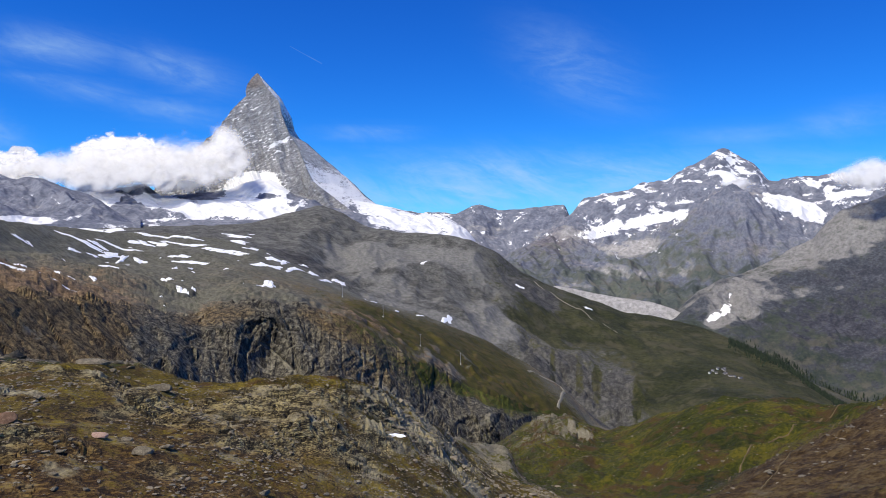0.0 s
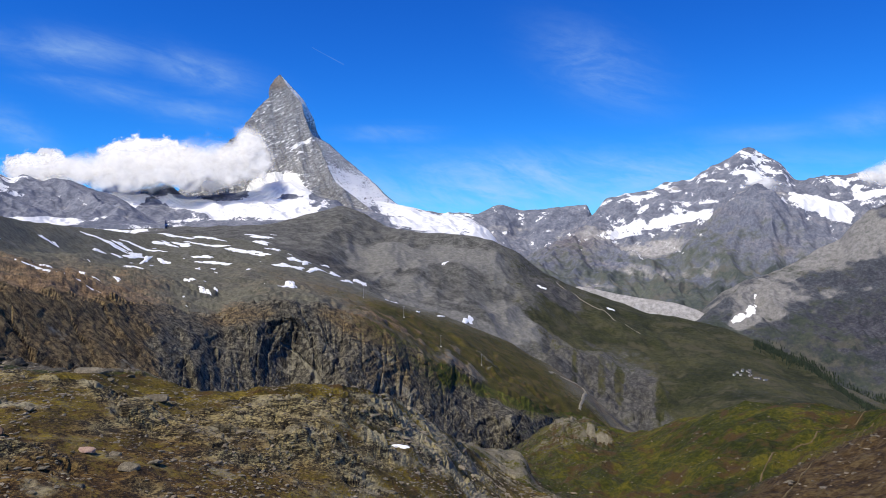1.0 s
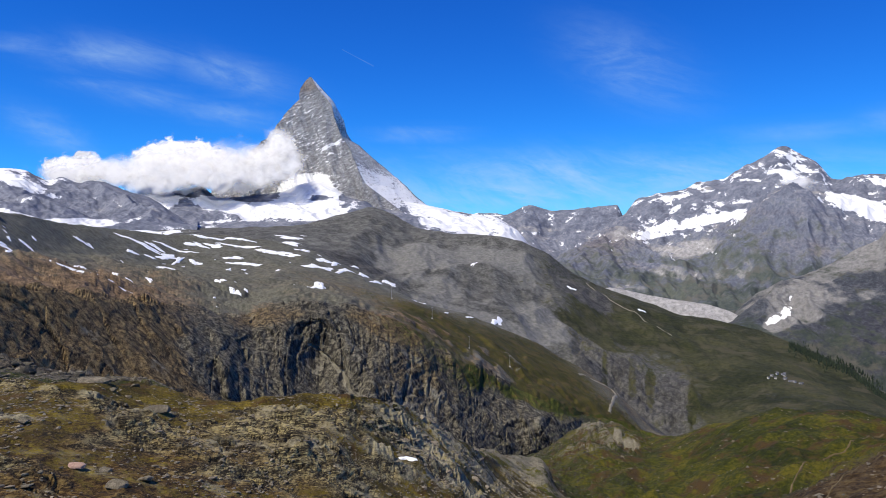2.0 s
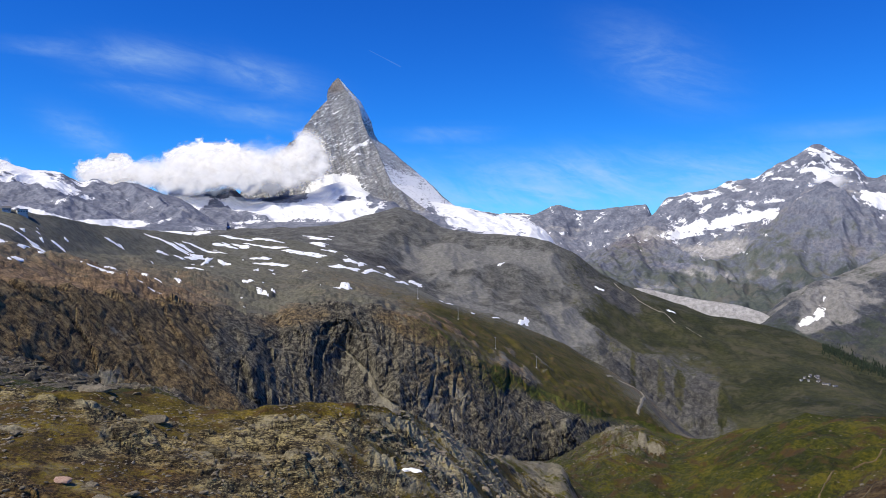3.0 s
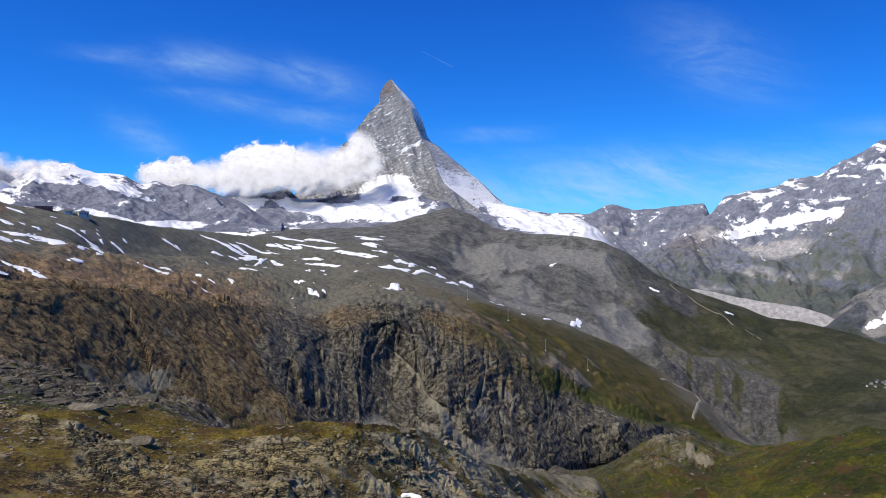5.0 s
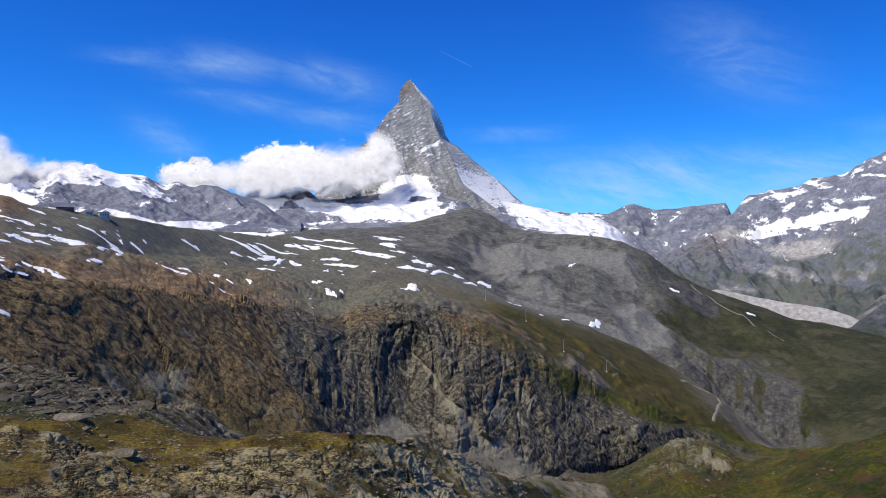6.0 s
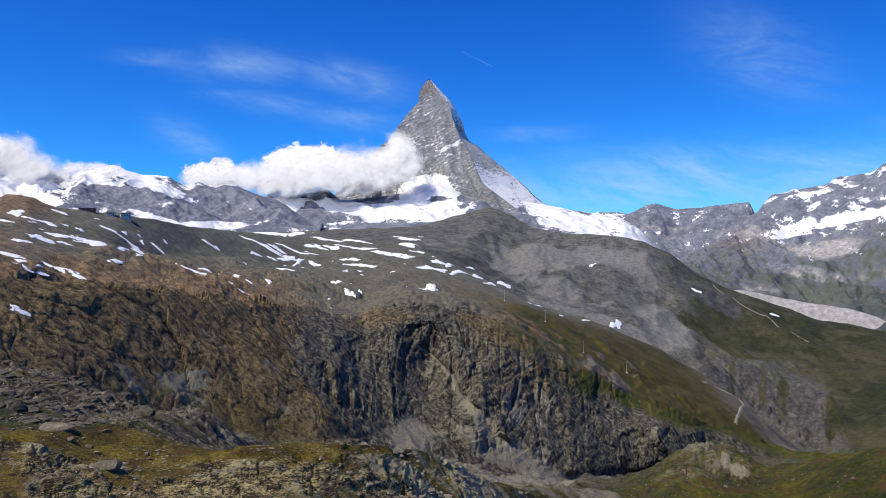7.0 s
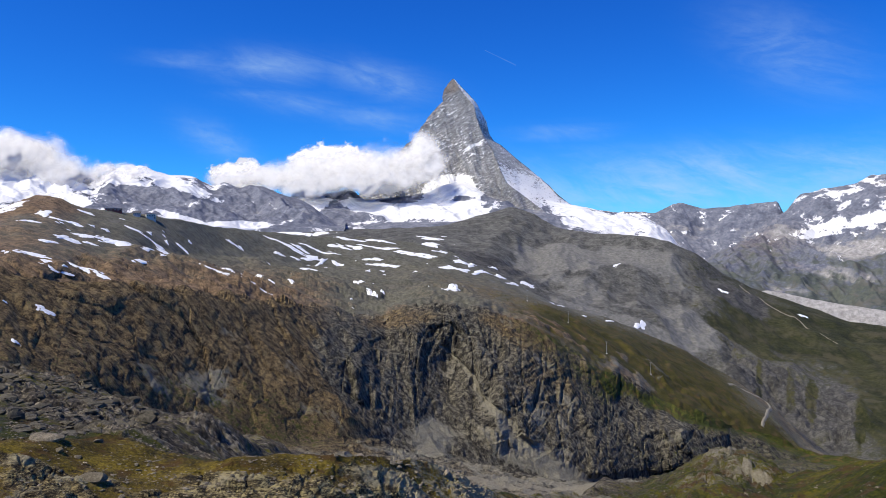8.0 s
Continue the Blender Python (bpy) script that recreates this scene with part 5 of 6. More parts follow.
def cirrus_material():
    n = Nodes("cirrus")
    t = n.t
    p = n.coords(0.6, 0.6, 2.0, (0, 14, 0))
    dens = n.attr("cover")[0]
    wisp = n.math("ADD", n.math("MULTIPLY", n.noise(0.0022, 6, 0.62, p, 1.2), 0.7), n.math("MULTIPLY", n.noise(0.009, 5, 0.65, p, 0.8), 0.3))
    fac = n.math("MULTIPLY", n.span(wisp, 0.34, 0.7, 0.2, 0.95), dens, True)
    clear, m, sun_glow = (t.nodes.new(k) for k in ("ShaderNodeBsdfTransparent", "ShaderNodeMixShader", "ShaderNodeEmission"))
    # emission stands in for sunlight on the ice, tinted by blue air
    sun_glow.inputs["Color"].default_value, sun_glow.inputs["Strength"].default_value = (0.5, 0.74, 1.0, 1), 0.9
    t.links.new(fac, m.inputs[0]), t.links.new(clear.outputs[0], m.inputs[1]), t.links.new(sun_glow.outputs[0], m.inputs[2])
    t.links.new(m.outputs[0], t.nodes["Material Output"].inputs["Surface"])
    return n.mat


def cirrus():
    az, el = np.arange(-62, 46, 0.6), np.arange(1, 42, 0.5)
    a, e = np.meshgrid(np.radians(az), np.radians(el))
    x, y, z = 4820 * np.sin(a) * np.cos(e), 4820 * np.cos(a) * np.cos(e), 40 + 4820 * np.sin(e)
    dens = 0 * x
    for a0, e0, wide, high, tilt, much in CIRRUS_HAZE:
        d = np.degrees(a) - a0
        dens = np.maximum(dens, much * np.exp(-((d / wide) ** 2 + ((np.degrees(e) - e0 - tilt * d) / high) ** 2) * 0.8))
    ob = sheet("cirrus_veil", x, y, z, (dens, 0 * x, 0 * x, 0 * x), (cirrus_material(),), np.zeros(len(el) - 1))
    return tagged(ob, "thin streaks of high white cirrus cloud with pale horizon haze", "cloud", kind="stuff")


cirrus()


def contrail():
    s = np.linspace(0, 1, 40)[None] + np.zeros((3, 1))
    a = np.radians(-11.56 + 2.38 * s)
    z = 1207 - 99 * s + np.array([[-6.0], [0], [6.0]]) * (0.5 + 0.6 * s)
    fade = np.array([[0.0], [0.5], [0.0]]) * (1 - 0.6 * s)
    # shares the cirrus emission in place of sunlight
    ob = sheet("contrail", 4700 * np.sin(a), 4700 * np.cos(a), z, (fade, 0 * s, 0 * s, 0 * s), (bpy.data.materials["cirrus"],), np.zeros(2))
    return tagged(ob, "thin white contrail fading in the blue sky", "contrail")


contrail()


# ---- snow patches on the benches ----
def snow_material():
    n = Nodes("old_snow")
    p = n.coords()
    c = n.ramp(n.noise(0.35, 6, 0.65, p), [(0.3, (0.66, 0.67, 0.69)), (0.55, (0.86, 0.88, 0.91))])
    n.bump(n.noise(0.8, 5, 0.6, p), 0.5, 0.6)
    return n.done(c, 0.6)


old_snow = snow_material()


def snow_patch(x, y, wide, deep, tilt, thick, seed, even=0.0):
    """A flat drift with a ragged edge, lying on the ground round (x, y). tilt turns its long axis."""
    g = random.Random(seed)
    turn = math.atan2(x, y)
    ph = [g.uniform(0, 6.28) for _ in range(5)]
    seg, rings = 40, 5
    bm = bmesh.new()
    grid = []

    def put(u, v, edge):
        v += tilt * u * deep / max(wide, 0.1) * 3
        px, py = x + u * math.cos(turn) + v * math.sin(turn), y - u * math.sin(turn) + v * math.cos(turn)
        z = ground_at(px, py)
        if even:
            z = sum(ground_at(px + a * even, py + b * even) for a in (-1, 0, 1) for b in (-1, 0, 1)) / 9 + 0.15
        return bm.verts.new((px, py, z + thick * (1 - edge ** 3) + (0.25 * thick if edge < 1 else -0.5 * thick)))

    mid = put(0, 0, 0)
    for k in range(1, rings + 1):
        ring = []
        for i in range(seg):
            a = 6.2832 * i / seg
            wob = 0.85 + 0.28 * math.sin(2 * a + ph[0]) + 0.24 * math.sin(3 * a + ph[1]) + 0.16 * math.sin(5 * a + ph[2]) + 0.07 * math.sin(9 * a + ph[3]) + 0.05 * math.sin(13 * a + ph[4])
            q = wob * k / rings
            ring.append(put(0.5 * wide * q * math.cos(a), 0.5 * deep * q * math.sin(a), k / rings))
        grid.append(ring)
    for i in range(seg):
        j = (i + 1) % seg
        bm.faces.new((mid, grid[0][i], grid[0][j]))
        for k in range(rings - 1):
            bm.faces.new((grid[k][i], grid[k + 1][i], grid[k + 1][j], grid[k][j]))
    for f in bm.faces:
        f.smooth = True
    me = bpy.data.meshes.new("snow_patch")
    bm.normal_update()
    bm.to_mesh(me)
    bm.free()
    me.materials.append(old_snow)
    return new("snow_patch", me)


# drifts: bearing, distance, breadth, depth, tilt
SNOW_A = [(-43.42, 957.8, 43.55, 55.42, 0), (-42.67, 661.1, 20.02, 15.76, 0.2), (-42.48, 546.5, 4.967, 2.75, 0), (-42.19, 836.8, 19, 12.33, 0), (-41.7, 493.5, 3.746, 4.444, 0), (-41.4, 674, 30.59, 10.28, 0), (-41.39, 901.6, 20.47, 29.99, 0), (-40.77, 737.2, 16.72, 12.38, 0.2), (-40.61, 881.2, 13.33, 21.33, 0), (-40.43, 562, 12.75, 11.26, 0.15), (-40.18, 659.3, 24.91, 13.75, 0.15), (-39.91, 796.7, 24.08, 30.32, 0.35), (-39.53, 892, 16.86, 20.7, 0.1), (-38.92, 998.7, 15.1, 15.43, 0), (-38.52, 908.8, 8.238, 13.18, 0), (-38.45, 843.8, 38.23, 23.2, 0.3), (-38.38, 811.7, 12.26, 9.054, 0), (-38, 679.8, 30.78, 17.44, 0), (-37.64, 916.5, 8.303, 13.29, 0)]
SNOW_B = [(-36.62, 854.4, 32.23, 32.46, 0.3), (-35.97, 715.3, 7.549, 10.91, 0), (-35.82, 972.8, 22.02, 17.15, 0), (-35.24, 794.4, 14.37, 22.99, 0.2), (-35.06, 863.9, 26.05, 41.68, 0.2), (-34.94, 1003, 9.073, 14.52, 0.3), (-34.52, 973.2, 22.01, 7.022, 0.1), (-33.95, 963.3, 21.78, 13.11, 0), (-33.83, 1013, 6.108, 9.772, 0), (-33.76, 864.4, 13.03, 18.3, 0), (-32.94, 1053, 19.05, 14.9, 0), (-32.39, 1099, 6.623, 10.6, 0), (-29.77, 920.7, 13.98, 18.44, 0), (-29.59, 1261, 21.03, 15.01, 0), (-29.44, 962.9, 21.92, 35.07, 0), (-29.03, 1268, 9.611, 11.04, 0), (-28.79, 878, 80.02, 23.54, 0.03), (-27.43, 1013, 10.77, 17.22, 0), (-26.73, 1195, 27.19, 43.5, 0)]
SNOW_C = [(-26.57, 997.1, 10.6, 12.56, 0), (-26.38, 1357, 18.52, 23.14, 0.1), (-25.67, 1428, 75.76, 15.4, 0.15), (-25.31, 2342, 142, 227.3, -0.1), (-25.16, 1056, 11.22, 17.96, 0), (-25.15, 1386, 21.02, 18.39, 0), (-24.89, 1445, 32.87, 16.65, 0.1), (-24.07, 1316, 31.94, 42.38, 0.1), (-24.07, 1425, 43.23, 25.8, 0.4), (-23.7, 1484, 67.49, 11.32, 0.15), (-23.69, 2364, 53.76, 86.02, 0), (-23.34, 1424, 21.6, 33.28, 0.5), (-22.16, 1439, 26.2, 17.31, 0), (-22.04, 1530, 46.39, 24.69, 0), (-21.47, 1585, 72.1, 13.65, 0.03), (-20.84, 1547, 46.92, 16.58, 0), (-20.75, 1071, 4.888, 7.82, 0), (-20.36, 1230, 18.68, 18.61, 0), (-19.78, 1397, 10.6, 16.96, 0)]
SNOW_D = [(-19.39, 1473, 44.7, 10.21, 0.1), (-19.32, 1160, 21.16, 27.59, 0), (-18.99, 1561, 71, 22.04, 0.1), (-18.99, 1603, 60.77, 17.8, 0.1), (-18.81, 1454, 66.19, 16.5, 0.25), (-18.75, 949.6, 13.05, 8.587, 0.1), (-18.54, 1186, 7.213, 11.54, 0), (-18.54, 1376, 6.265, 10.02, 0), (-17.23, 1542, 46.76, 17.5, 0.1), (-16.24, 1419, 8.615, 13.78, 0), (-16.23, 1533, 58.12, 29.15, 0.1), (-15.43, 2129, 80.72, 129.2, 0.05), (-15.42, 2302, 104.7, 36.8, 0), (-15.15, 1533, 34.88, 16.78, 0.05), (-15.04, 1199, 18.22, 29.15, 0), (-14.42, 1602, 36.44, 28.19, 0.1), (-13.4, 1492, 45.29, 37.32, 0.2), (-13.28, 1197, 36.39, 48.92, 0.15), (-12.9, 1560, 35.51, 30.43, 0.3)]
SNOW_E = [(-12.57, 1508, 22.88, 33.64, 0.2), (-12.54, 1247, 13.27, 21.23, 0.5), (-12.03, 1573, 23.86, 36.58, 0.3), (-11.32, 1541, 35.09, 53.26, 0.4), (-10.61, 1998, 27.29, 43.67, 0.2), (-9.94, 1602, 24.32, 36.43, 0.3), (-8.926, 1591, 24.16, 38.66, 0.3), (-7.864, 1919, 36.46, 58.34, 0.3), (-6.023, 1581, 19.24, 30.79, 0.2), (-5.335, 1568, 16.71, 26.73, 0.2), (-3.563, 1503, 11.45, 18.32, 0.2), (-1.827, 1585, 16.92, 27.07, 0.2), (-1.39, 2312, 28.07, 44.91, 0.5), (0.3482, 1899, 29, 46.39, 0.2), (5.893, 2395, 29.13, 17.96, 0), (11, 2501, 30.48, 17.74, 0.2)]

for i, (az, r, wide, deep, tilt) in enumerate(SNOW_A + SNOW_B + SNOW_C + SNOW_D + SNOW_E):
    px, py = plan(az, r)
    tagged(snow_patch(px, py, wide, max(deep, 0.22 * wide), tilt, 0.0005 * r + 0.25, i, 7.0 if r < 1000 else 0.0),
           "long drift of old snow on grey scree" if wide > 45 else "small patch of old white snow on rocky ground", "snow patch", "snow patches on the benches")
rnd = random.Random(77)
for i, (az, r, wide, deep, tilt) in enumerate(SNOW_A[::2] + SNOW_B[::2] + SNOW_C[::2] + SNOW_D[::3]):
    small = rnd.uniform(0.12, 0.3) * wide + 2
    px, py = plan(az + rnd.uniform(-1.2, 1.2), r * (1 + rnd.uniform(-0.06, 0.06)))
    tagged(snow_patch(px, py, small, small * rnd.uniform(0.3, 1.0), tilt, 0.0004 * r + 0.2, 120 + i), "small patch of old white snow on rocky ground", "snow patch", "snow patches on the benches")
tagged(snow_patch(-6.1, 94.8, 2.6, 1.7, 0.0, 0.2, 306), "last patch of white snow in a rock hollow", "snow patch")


# ---- boulders and stones ----
def rock_material(name, dark, middle, light, size=0.6):
    n = Nodes(name)
    p = n.coords()
    a, b = n.noise(1.6 / size, 7, 0.7, p, 0.4), n.noise(7 / size, 5, 0.7, p)
    info = n.t.nodes.new("ShaderNodeObjectInfo")
    c = n.ramp(n.math("ADD", n.math("MULTIPLY", a, 0.6), n.math("MULTIPLY", b, 0.4)), [(0.36, dark), (0.5, middle), (0.62, light)])
    c = n.mix(n.span(info.outputs["Random"], 0, 1, 0.0, 0.45), c, tuple(0.6 * v for v in middle))
    n.bump(a, 0.8, 0.1 * size)
    return n.done(c, 0.93)


grey_rock = rock_material("grey_rock", (0.045, 0.038, 0.026), (0.135, 0.115, 0.08), (0.26, 0.225, 0.16))
dark_rock = rock_material("dark_rock", (0.02, 0.018, 0.013), (0.07, 0.063, 0.046), (0.15, 0.135, 0.1))
pink_rock = rock_material("pink_rock", (0.2, 0.12, 0.085), (0.36, 0.24, 0.18), (0.46, 0.33, 0.26))
ochre_rock = rock_material("ochre_rock", (0.08, 0.045, 0.026), (0.19, 0.112, 0.068), (0.3, 0.2, 0.135))


def boulder_mesh(seed, flat, material):
    """A weathered block: a sphere cut by random planes, roughened, and set low."""
    g = random.Random(seed)
    bm = bmesh.new()
    bmesh.ops.create_icosphere(bm, subdivisions=2, radius=1.0)
    planes = [(Vector((g.gauss(0, 1), g.gauss(0, 1), g.gauss(0, 1))).normalized(), g.uniform(0.45, 0.8)) for _ in range(9)]
    off = Vector((seed * 7.3, seed * 3.1, 0))
    for v in bm.verts:
        for nrm, d in planes:
            over = v.co.dot(nrm) - d
            if over > 0:
                v.co -= nrm * over * 0.92
        v.co += v.co.normalized() * 0.16 * noise.noise(v.co * 2.5 + off)
        v.co = Vector((v.co.x * g_stretch(seed), v.co.y, v.co.z * flat))
    me = bpy.data.meshes.new("boulder")
    bm.to_mesh(me)
    bm.free()
    me.materials.append(material)
    return me


def g_stretch(seed):
    return 1.0 + 0.35 * ((seed * 37) % 10) / 10


SHAPES = [boulder_mesh(s, f, grey_rock) for s, f in ((1, 0.45), (2, 0.6), (3, 0.4), (4, 0.7), (5, 0.5), (6, 0.38), (7, 0.65), (8, 0.55))]


DARK_SHAPES = [boulder_mesh(s, f, dark_rock) for s, f in ((31, 0.55), (32, 0.7), (33, 0.5), (34, 0.8))]


def boulder(mesh, x, y, size, label, group="", turn=0.0, lean=0.0):
    ob = new("boulder", mesh)
    low = min(v.co.z for v in mesh.vertices) * size * 0.6
    ob.matrix_world = Matrix.Translation((x, y, ground_at(x, y) + 0.1 * size - low * 0.3)) @ pose(0, 0, 0, lean, lean * 0.5, turn) @ Matrix.Scale(size, 4)
    return tagged(ob, label, "boulder", group)


boulder(boulder_mesh(21, 0.4, pink_rock), -28.6, 61.6, 0.66, "pale pink flat boulder lying on brown soil", turn=20, lean=12)
boulder(boulder_mesh(22, 0.42, grey_rock), -40.3, 85.6, 1.7, "large flat grey slab on olive turf", turn=-10)
boulder(boulder_mesh(23, 0.35, grey_rock), -30.8, 81.2, 1.6, "broad flat grey boulder in short grass", turn=30)
boulder(boulder_mesh(24, 0.8, ochre_rock), -35.1, 59.6, 0.85, "ochre-stained upright boulder beside a rock cleft", turn=50)
rnd = random.Random(11)
made = 0
while made < 165:  # the near knoll
    az, r = rnd.uniform(-48, 9), rnd.uniform(46, 104)
    px, py = plan(az, r)
    if noise.noise(Vector((px / 9, py / 9, 3.0))) < rnd.uniform(-0.5, 0.35):
        continue
    boulder(rnd.choice(SHAPES), px, py, rnd.uniform(0.16, 0.38) * (1 + 1.6 * rnd.random() ** 4), "weathered grey lichen-covered boulder on the turf", "boulders on the knoll", rnd.uniform(0, 360), rnd.uniform(-14, 14))
    made += 1
for _ in range(70):  # rubble slope
    az, r = rnd.uniform(-47, -24), rnd.uniform(105, 185)
    boulder(rnd.choice(DARK_SHAPES), *plan(az, r), rnd.uniform(0.5, 1.5), "angular dark grey block in a rubble slope", "blocks in the rubble slope", rnd.uniform(0, 360), rnd.uniform(-25, 25))
for _ in range(50):  # meadow hill and its rocky knob
    az, r = rnd.uniform(5, 30), rnd.uniform(215, 425)
    if az > 13 and r > 325:
        continue
    boulder(rnd.choice(SHAPES), *plan(az, r), rnd.uniform(0.25, 0.8), "pale grey boulder in the grass of the hill", "boulders on the grassy hill", rnd.uniform(0, 360), rnd.uniform(-10, 10))


def stones(name, count, span, size, label, seed, thin=0.0, material=None):
    """Loose stones strewn over a stretch of ground, in one mesh."""
    g = np.random.RandomState(seed)
    bm = bmesh.new()
    bmesh.ops.create_icosphere(bm, subdivisions=1, radius=1.0)
    co = np.array([v.co[:] for v in bm.verts])
    fa = np.array([[v.index for v in f.verts] for f in bm.faces])
    bm.free()
    verts, faces, n = [], [], 0
    while n < count:
        az, r = g.uniform(span[0], span[1]), g.uniform(span[2], span[3])
        px, py = plan(az, r)
        if noise.noise(Vector((px / thin, py / thin, seed))) < g.uniform(-0.35, 0.3):
            continue
        s = g.uniform(*size) * (1 + 1.5 * g.rand() ** 5)
        shape = co * (1 + 0.35 * g.normal(size=(len(co), 1)) * 0.6) * np.array([g.uniform(0.9, 1.9), g.uniform(0.6, 1.1), g.uniform(0.25, 0.6)]) * s
        a = g.uniform(0, 6.28)
        rot = np.array([[math.cos(a), -math.sin(a), 0], [math.sin(a), math.cos(a), 0], [0, 0, 1]])
        verts.append(shape @ rot.T + np.array([px, py, ground_at(px, py) + 0.15 * s]))
        faces.append(fa + n * len(co))
        n += 1
    me = bpy.data.meshes.new(name)
    me.from_pydata(np.concatenate(verts).tolist(), [], np.concatenate(faces).tolist())
    me.materials.append(material or stone_mix)
    return tagged(new(name, me), label, "stones", kind="stuff")


def stone_mix_material():
    n = Nodes("stone_mix")
    geo = n.t.nodes.new("ShaderNodeNewGeometry")
    c = n.ramp(geo.outputs["Random Per Island"], [(0.0, (0.06, 0.05, 0.033)), (0.4, (0.14, 0.118, 0.08)), (0.7, (0.2, 0.15, 0.095)), (1.0, (0.34, 0.29, 0.2))])
    c = n.mix(0.5, c, n.ramp(n.noise(6, 6, 0.7, n.coords()), [(0.35, (0.05, 0.045, 0.037)), (0.65, (0.26, 0.236, 0.19))]))
    return n.done(c, 0.93)


stone_mix = stone_mix_material()
stones("loose_stones", 8500, (-48, 12, 45, 108), (0.04, 0.13), "loose pale and grey stones strewn over soil and turf", 5, 7.0)
stones("flank_stones", 1500, (-9, 9, 95, 190), (0.1, 0.32), "grey and pale rubble on the flank of the knoll", 15, 9.0)
stones("rubble", 900, (-48, -24, 100, 188), (0.25, 0.7), "dark grey rubble of broken blocks", 6, 14.0, dark_rock)
stones("hillside_stones", 900, (5, 34, 150, 420), (0.12, 0.35), "pale stones scattered in hillside grass and scree", 7, 20.0)


# ---- footpaths ----
def path_material(name="trodden_earth", dark=(0.085, 0.062, 0.03), light=(0.15, 0.115, 0.06)):
    n = Nodes(name)
    c = n.ramp(n.noise(1.2, 6, 0.7, n.coords()), [(0.35, dark), (0.6, light)])
    return n.done(c, 0.95)


trodden, gravelled = path_material(), path_material("pale_gravel", (0.17, 0.155, 0.12), (0.27, 0.25, 0.2))


def footpath(points, width, label, rise, material=None):
    """A trodden strip that follows the ground along a line of plan points."""
    pts = np.array(points, float)
    t = np.linspace(0, len(pts) - 1, 14 * len(pts))
    x, y = (np.interp(t, np.arange(len(pts)), pts[:, k]) for k in (0, 1))
    for _ in range(3):
        x[1:-1], y[1:-1] = (x[:-2] + x[1:-1] + x[2:]) / 3, (y[:-2] + y[1:-1] + y[2:]) / 3
    dx, dy = np.gradient(x), np.gradient(y)
    ln = np.hypot(dx, dy) + 1e-6
    bm = bmesh.new()
    rows = []
    for i in range(len(t)):
        w = width * (1 + 0.25 * math.sin(i * 1.7) + 0.15 * math.sin(i * 0.6))
        row = []
        for s in (-0.5, -0.2, 0.2, 0.5):
            px, py = x[i] - dy[i] / ln[i] * w * s, y[i] + dx[i] / ln[i] * w * s
            row.append(bm.verts.new((px, py, ground_at(px, py) + rise * (1 if abs(s) < 0.4 else -0.5))))
        rows.append(row)
    for a, b in zip(rows, rows[1:]):
        for k in range(3):
            bm.faces.new((a[k], a[k + 1], b[k + 1], b[k]))
    me = bpy.data.meshes.new("footpath")
    bm.normal_update()
    bm.to_mesh(me)
    bm.free()
    me.materials.append(material or trodden)
    return tagged(new("footpath", me), label, "path", kind="structure")


footpath([(66, 172), (81.7, 203.7), (94.5, 223), (103.4, 231.7), (109.8, 234.2), (120.7, 247.2), (127.6, 255.6), (150, 268)], 0.65, "narrow trodden hiking trail over the grassy hill", 0.25)
footpath([(60, 140), (76.7, 163.5), (102, 201), (126, 231)], 0.5, "faint trail along the edge of the scree", 0.2)
footpath([plan(6.5, 1506), plan(7.4, 1557), plan(8.3, 1573), plan(8.9, 1605), plan(9.3, 1545), plan(9.0, 1423), plan(8.8, 1369)], 6.0, "pale winding track down a green slope", 1.2, gravelled)
footpath([plan(7.0, 2560), plan(8.6, 2480), plan(10.5, 2440), plan(11.6, 2360), plan(13.2, 2300)], 5.0, "pale farm track across an alp", 1.6, gravelled)


# ---- buildings, masts, woods ----
def part(name, bm, material, parent, label=""):
    me = bpy.data.meshes.new(name)
    bm.normal_update()
    bm.to_mesh(me)
    bm.free()
    me.materials.append(material)
    ob = new(name, me)
    ob.parent = parent
    return tagged(ob, label)


def block(x0, y0, z0, x1, y1, z1, bevel=0.0):
    bm = bmesh.new()
    bmesh.ops.create_cube(bm, size=1.0)
    for v in bm.verts:
        v.co = Vector(((x0 + x1) / 2 + v.co.x * (x1 - x0), (y0 + y1) / 2 + v.co.y * (y1 - y0), (z0 + z1) / 2 + v.co.z * (z1 - z0)))
    if bevel:
        bmesh.ops.bevel(bm, geom=bm.edges[:], offset=bevel, segments=1, affect="EDGES")
    return bm


def gable(wide, deep, low, high, over=0.6, thick=0.35):
    """A pitched roof of two sloping slabs, ridge along x."""
    bm = bmesh.new()
    for s in (-1, 1):
        e = [(-wide / 2 - over, 0, high), (wide / 2 + over, 0, high), (wide / 2 + over, s * (deep / 2 + over), low), (-wide / 2 - over, s * (deep / 2 + over), low)]
        up = [bm.verts.new(c) for c in e]
        dn = [bm.verts.new((c[0], c[1], c[2] - thick)) for c in e]
        bm.faces.new(up), bm.faces.new(dn[::-1])
        for i in range(4):
            bm.faces.new((up[i], dn[i], dn[(i + 1) % 4], up[(i + 1) % 4]))
    bmesh.ops.recalc_face_normals(bm, faces=bm.faces)
    return bm


def plain(name, colour, rough=0.8, scale=1.0):
    n = Nodes(name)
    c = n.mix(n.noise(scale, 5, 0.65, n.coords()), tuple(0.75 * v for v in colour), tuple(min(1, 1.15 * v) for v in colour))
    return n.done(c, rough)


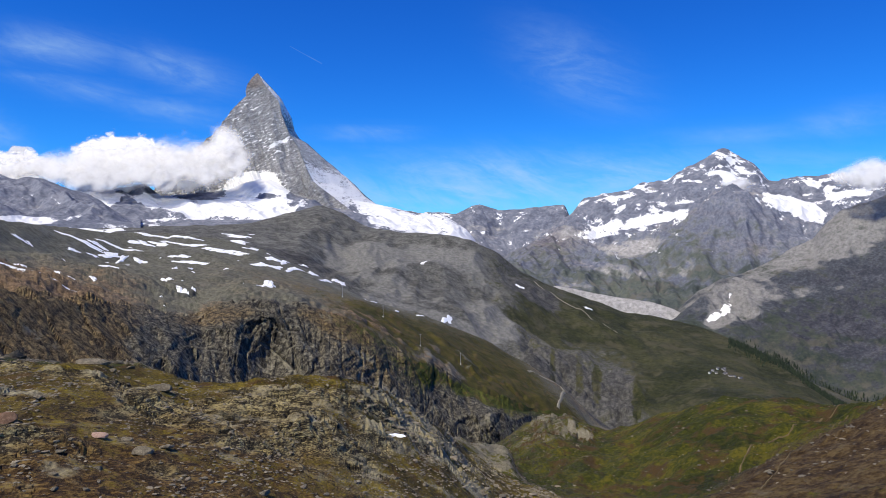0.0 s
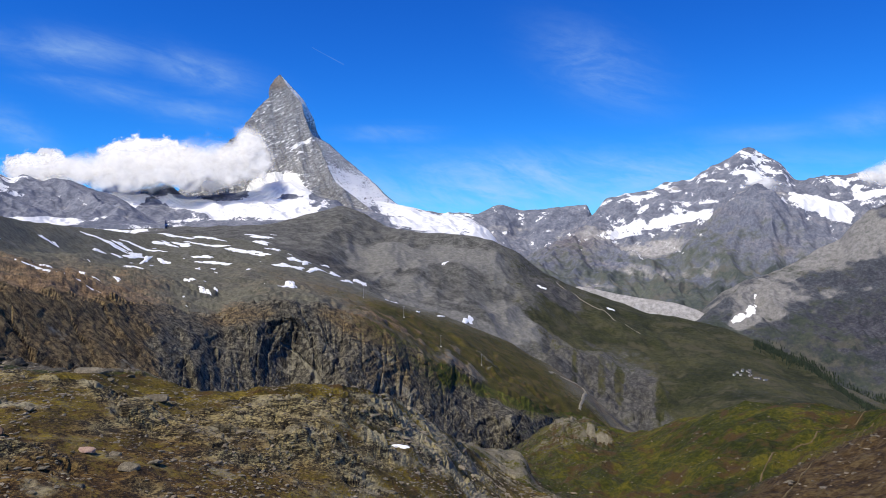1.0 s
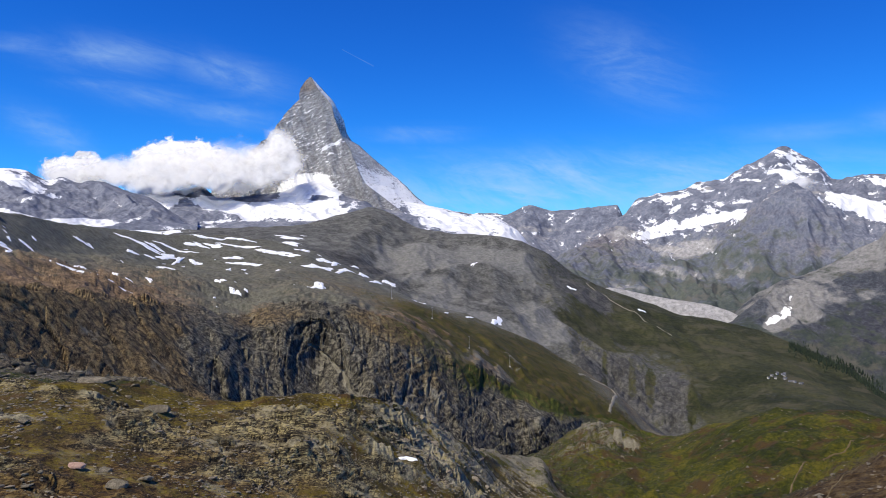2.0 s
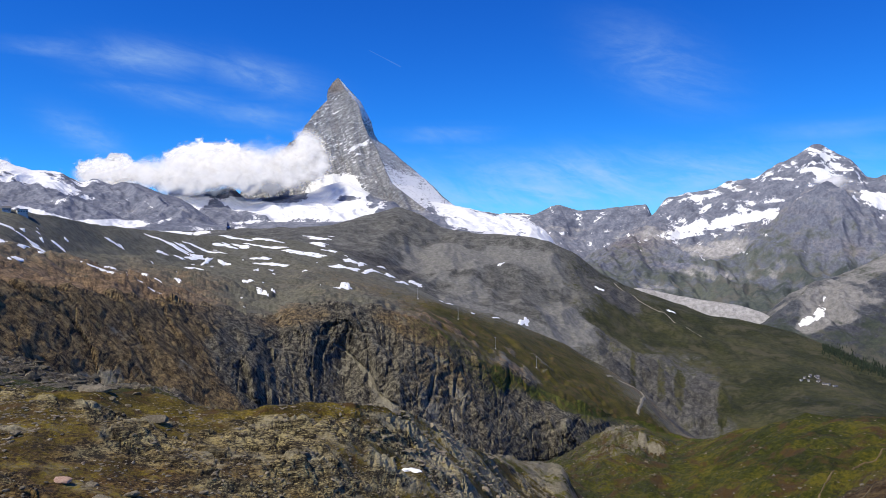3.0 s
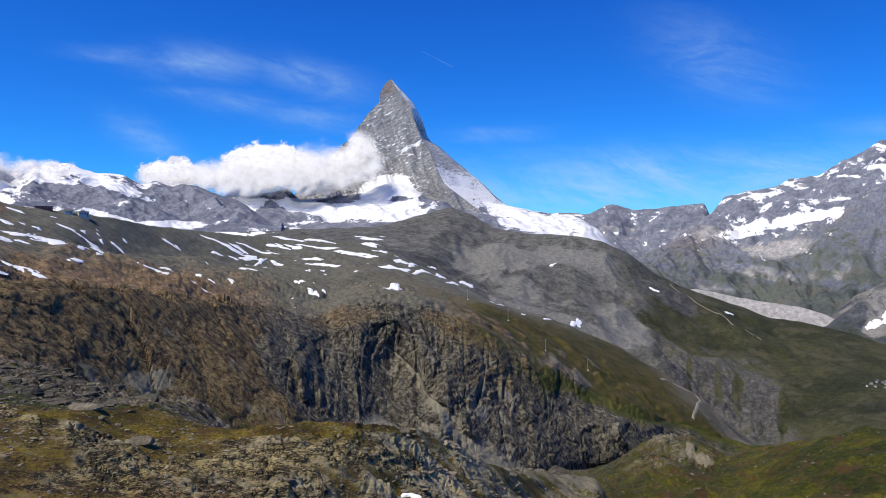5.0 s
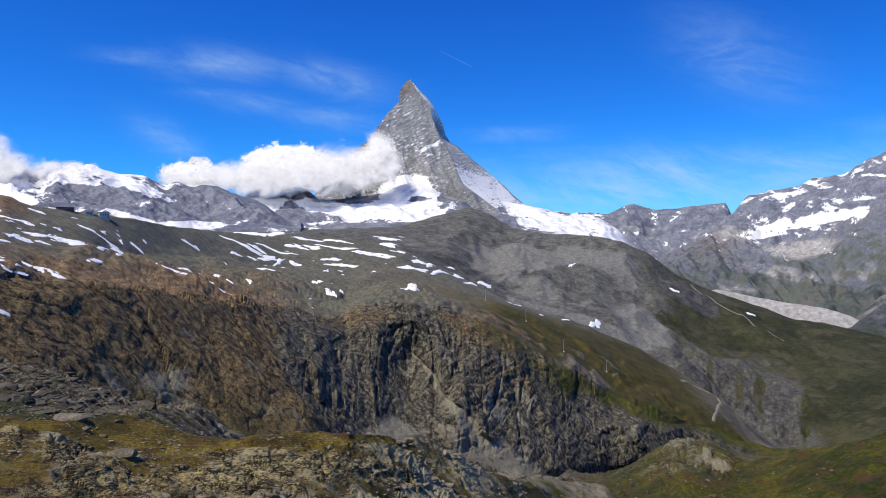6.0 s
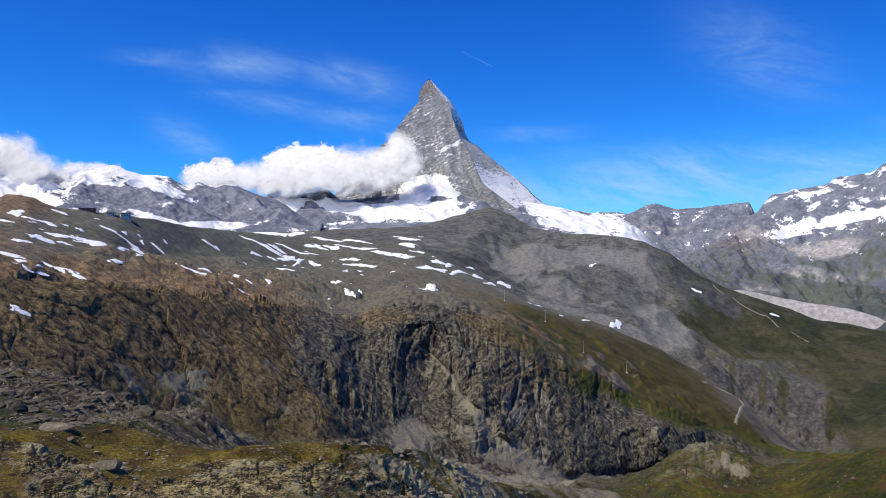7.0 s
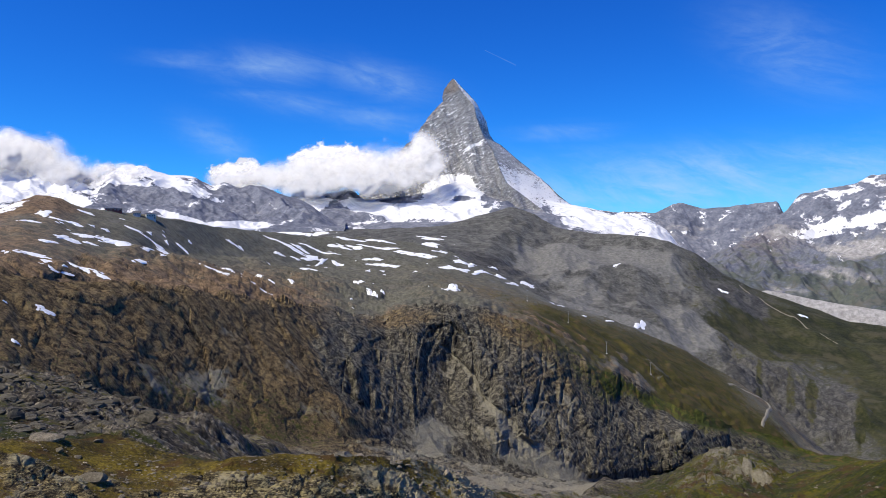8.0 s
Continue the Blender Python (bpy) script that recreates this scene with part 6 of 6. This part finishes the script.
plaster, timber, slate, dark_glass, steel = plain("plaster", (0.62, 0.6, 0.56)), plain("timber", (0.16, 0.085, 0.05)), plain("slate", (0.11, 0.11, 0.12)), plain("dark_glass", (0.03, 0.04, 0.05), 0.15), plain("steel", (0.3, 0.31, 0.32), 0.45)
red_wall = plain("red_wall", (0.3, 0.09, 0.07))


def house(wide, deep, high, wall, roof, windows, flat=False):
    base = new("house")
    part("wall", block(-wide / 2, -deep / 2, -6, wide / 2, deep / 2, high, 0.05), wall, base)
    if flat:
        part("roof", block(-wide / 2 - 0.5, -deep / 2 - 0.5, high + 0.004, wide / 2 + 0.5, deep / 2 + 0.5, high + 0.7, 0.08), roof, base)
    else:
        part("roof", gable(wide, deep, high - 0.2, high + deep * 0.32), roof, base)
        part("gable_wall", block(-wide / 2 + 0.3, -deep * 0.2, high + 0.004, wide / 2 - 0.3, deep * 0.2, high + deep * 0.15), wall, base)
    step_x = wide / windows
    for i in range(windows):
        c = -wide / 2 + (i + 0.5) * step_x
        win = part("window", block(c - 0.3 * step_x, -deep / 2 - 0.12, high * 0.4, c + 0.3 * step_x, -deep / 2 - 0.003, high * 0.78), plaster, base)
        part("pane", block(c - 0.24 * step_x, -deep / 2 - 0.16, high * 0.44, c + 0.24 * step_x, -deep / 2 - 0.124, high * 0.74), dark_glass, win)
    part("door", block(wide / 2 - 1.8, -deep / 2 - 0.1, -0.2, wide / 2 - 0.7, -deep / 2 - 0.003, 2.1), timber, base)
    return base


def stand(ob, az, r, turn=0.0, sink=0.0):
    x, y = plan(az, r)
    ob.matrix_world = Matrix.Translation((x, y, ground_at(x, y) - sink)) @ pose(0, 0, 0, 0, 0, -az + turn)
    return ob


tagged(stand(house(12, 9, 6, plaster, slate, 4, True), -35.0, 1086, 10), "square pale mountain station with a flat dark roof", "building")
tagged(stand(house(9, 8, 4.5, plaster, slate, 4), -35.9, 1080, -5), "pale plastered station house with a slate roof", "building")
tagged(stand(house(20, 7, 3.4, red_wall, slate, 6, True), -37.4, 1074, 6), "long low red station building on the ridge", "building")
chalet = tagged(stand(house(6, 5, 3.4, plaster, slate, 2), 20.3, 2030), "small pale chalet on the green alp", "house", "chalets of the hamlet")
rnd = random.Random(4)
for i in range(15):
    az, r = 20.6 + rnd.gauss(0, 0.75), 2020 + rnd.gauss(0, 30)
    x, y = plan(az, r)
    copy_thing(chalet, Matrix.Translation((x, y, ground_at(x, y))) @ pose(0, 0, 0, 0, 0, rnd.uniform(-40, 40)))


def mast(high):
    base = new("cable_mast")
    bm = bmesh.new()
    bmesh.ops.create_cone(bm, cap_ends=True, segments=10, radius1=0.4, radius2=0.22, depth=high + 3, matrix=Matrix.Translation((0, 0, high / 2 - 1.5)))
    part("pole", bm, steel, base)
    part("crossarm", block(-1.7, -0.2, high - 0.6, 1.7, 0.2, high - 0.25, 0.05), steel, base)
    for s in (-1, 1):
        part("sheave", block(s * 1.5 - 0.15, -1.0, high - 1.0, s * 1.5 + 0.15, 1.0, high - 0.65, 0.04), slate, base)
    part("footing", block(-1.3, -1.3, -3, 1.3, 1.3, 0.5, 0.1), plaster, base)
    return base


first = tagged(stand(mast(19), -7.7, 1330), "slender grey steel cable-lift mast on the slope", "mast", "masts of the cable lift")
for az, r in ((-4.6, 1270), (-1.75, 1215), (1.35, 1270)):
    x, y = plan(az, r)
    copy_thing(first, Matrix.Translation((x, y, ground_at(x, y))) @ pose(0, 0, 0, 0, 0, -az))


def conifers(places, label, seed):
    """Conifer woods in one mesh: ragged tiers on each place (x, y, z, height)."""
    g = np.random.RandomState(seed)
    verts, faces = [], []
    for x, y, z, h in places:
        for tier in range(3):
            lo, hi, w = z + h * 0.28 * tier, z + h * (0.45 + 0.28 * tier), h * (0.2 - 0.045 * tier)
            n = len(verts)
            verts.append((x, y, hi))
            for k in range(6):
                a = k * 1.0472 + tier
                q = w * g.uniform(0.7, 1.25)
                verts.append((x + q * math.cos(a), y + q * math.sin(a), lo + g.uniform(-0.05, 0.05) * h))
            faces += [(n, n + 1 + k, n + 1 + (k + 1) % 6) for k in range(6)]
    me = bpy.data.meshes.new("woods")
    me.from_pydata(verts, [], faces)
    me.materials.append(conifer)
    return tagged(new("woods", me), label, "woods", kind="stuff")


def conifer_material():
    n = Nodes("conifer")
    return n.done(n.ramp(n.noise(0.08, 5, 0.7, n.coords()), [(0.35, (0.012, 0.02, 0.014)), (0.65, (0.035, 0.05, 0.028))]), 0.95)


conifer = conifer_material()
pick = np.random.RandomState(8)
rim = []
for _ in range(1500):
    az = 21 + 8.5 * pick.rand()
    r = np.interp(az, [21, 25, 27.2, 29.5], [2470, 2320, 2170, 2060]) + pick.normal() * 38 - 15
    x, y = plan(az, r)
    rim.append((x, y, ground_at(x, y) - 1, pick.uniform(7, 15)))
conifers(rim, "dark conifer woods on the rim of the valley", 8)
fx, fy, fz = LAND["valley_flank"]
low = []
while len(low) < 900:
    i, j = pick.randint(2, 15), pick.randint(60, fx.shape[1] - 5)
    if noise.noise(Vector((fx[i, j] / 130, fy[i, j] / 130, 0.4))) > pick.uniform(-0.3, 0.5) - 0.012 * (40 - i):
        low.append((fx[i, j] + pick.normal() * 4, fy[i, j] + pick.normal() * 4, fz[i, j] - 2, pick.uniform(8, 16)))
conifers(low, "dark conifer woods on the lower valley flank", 9)
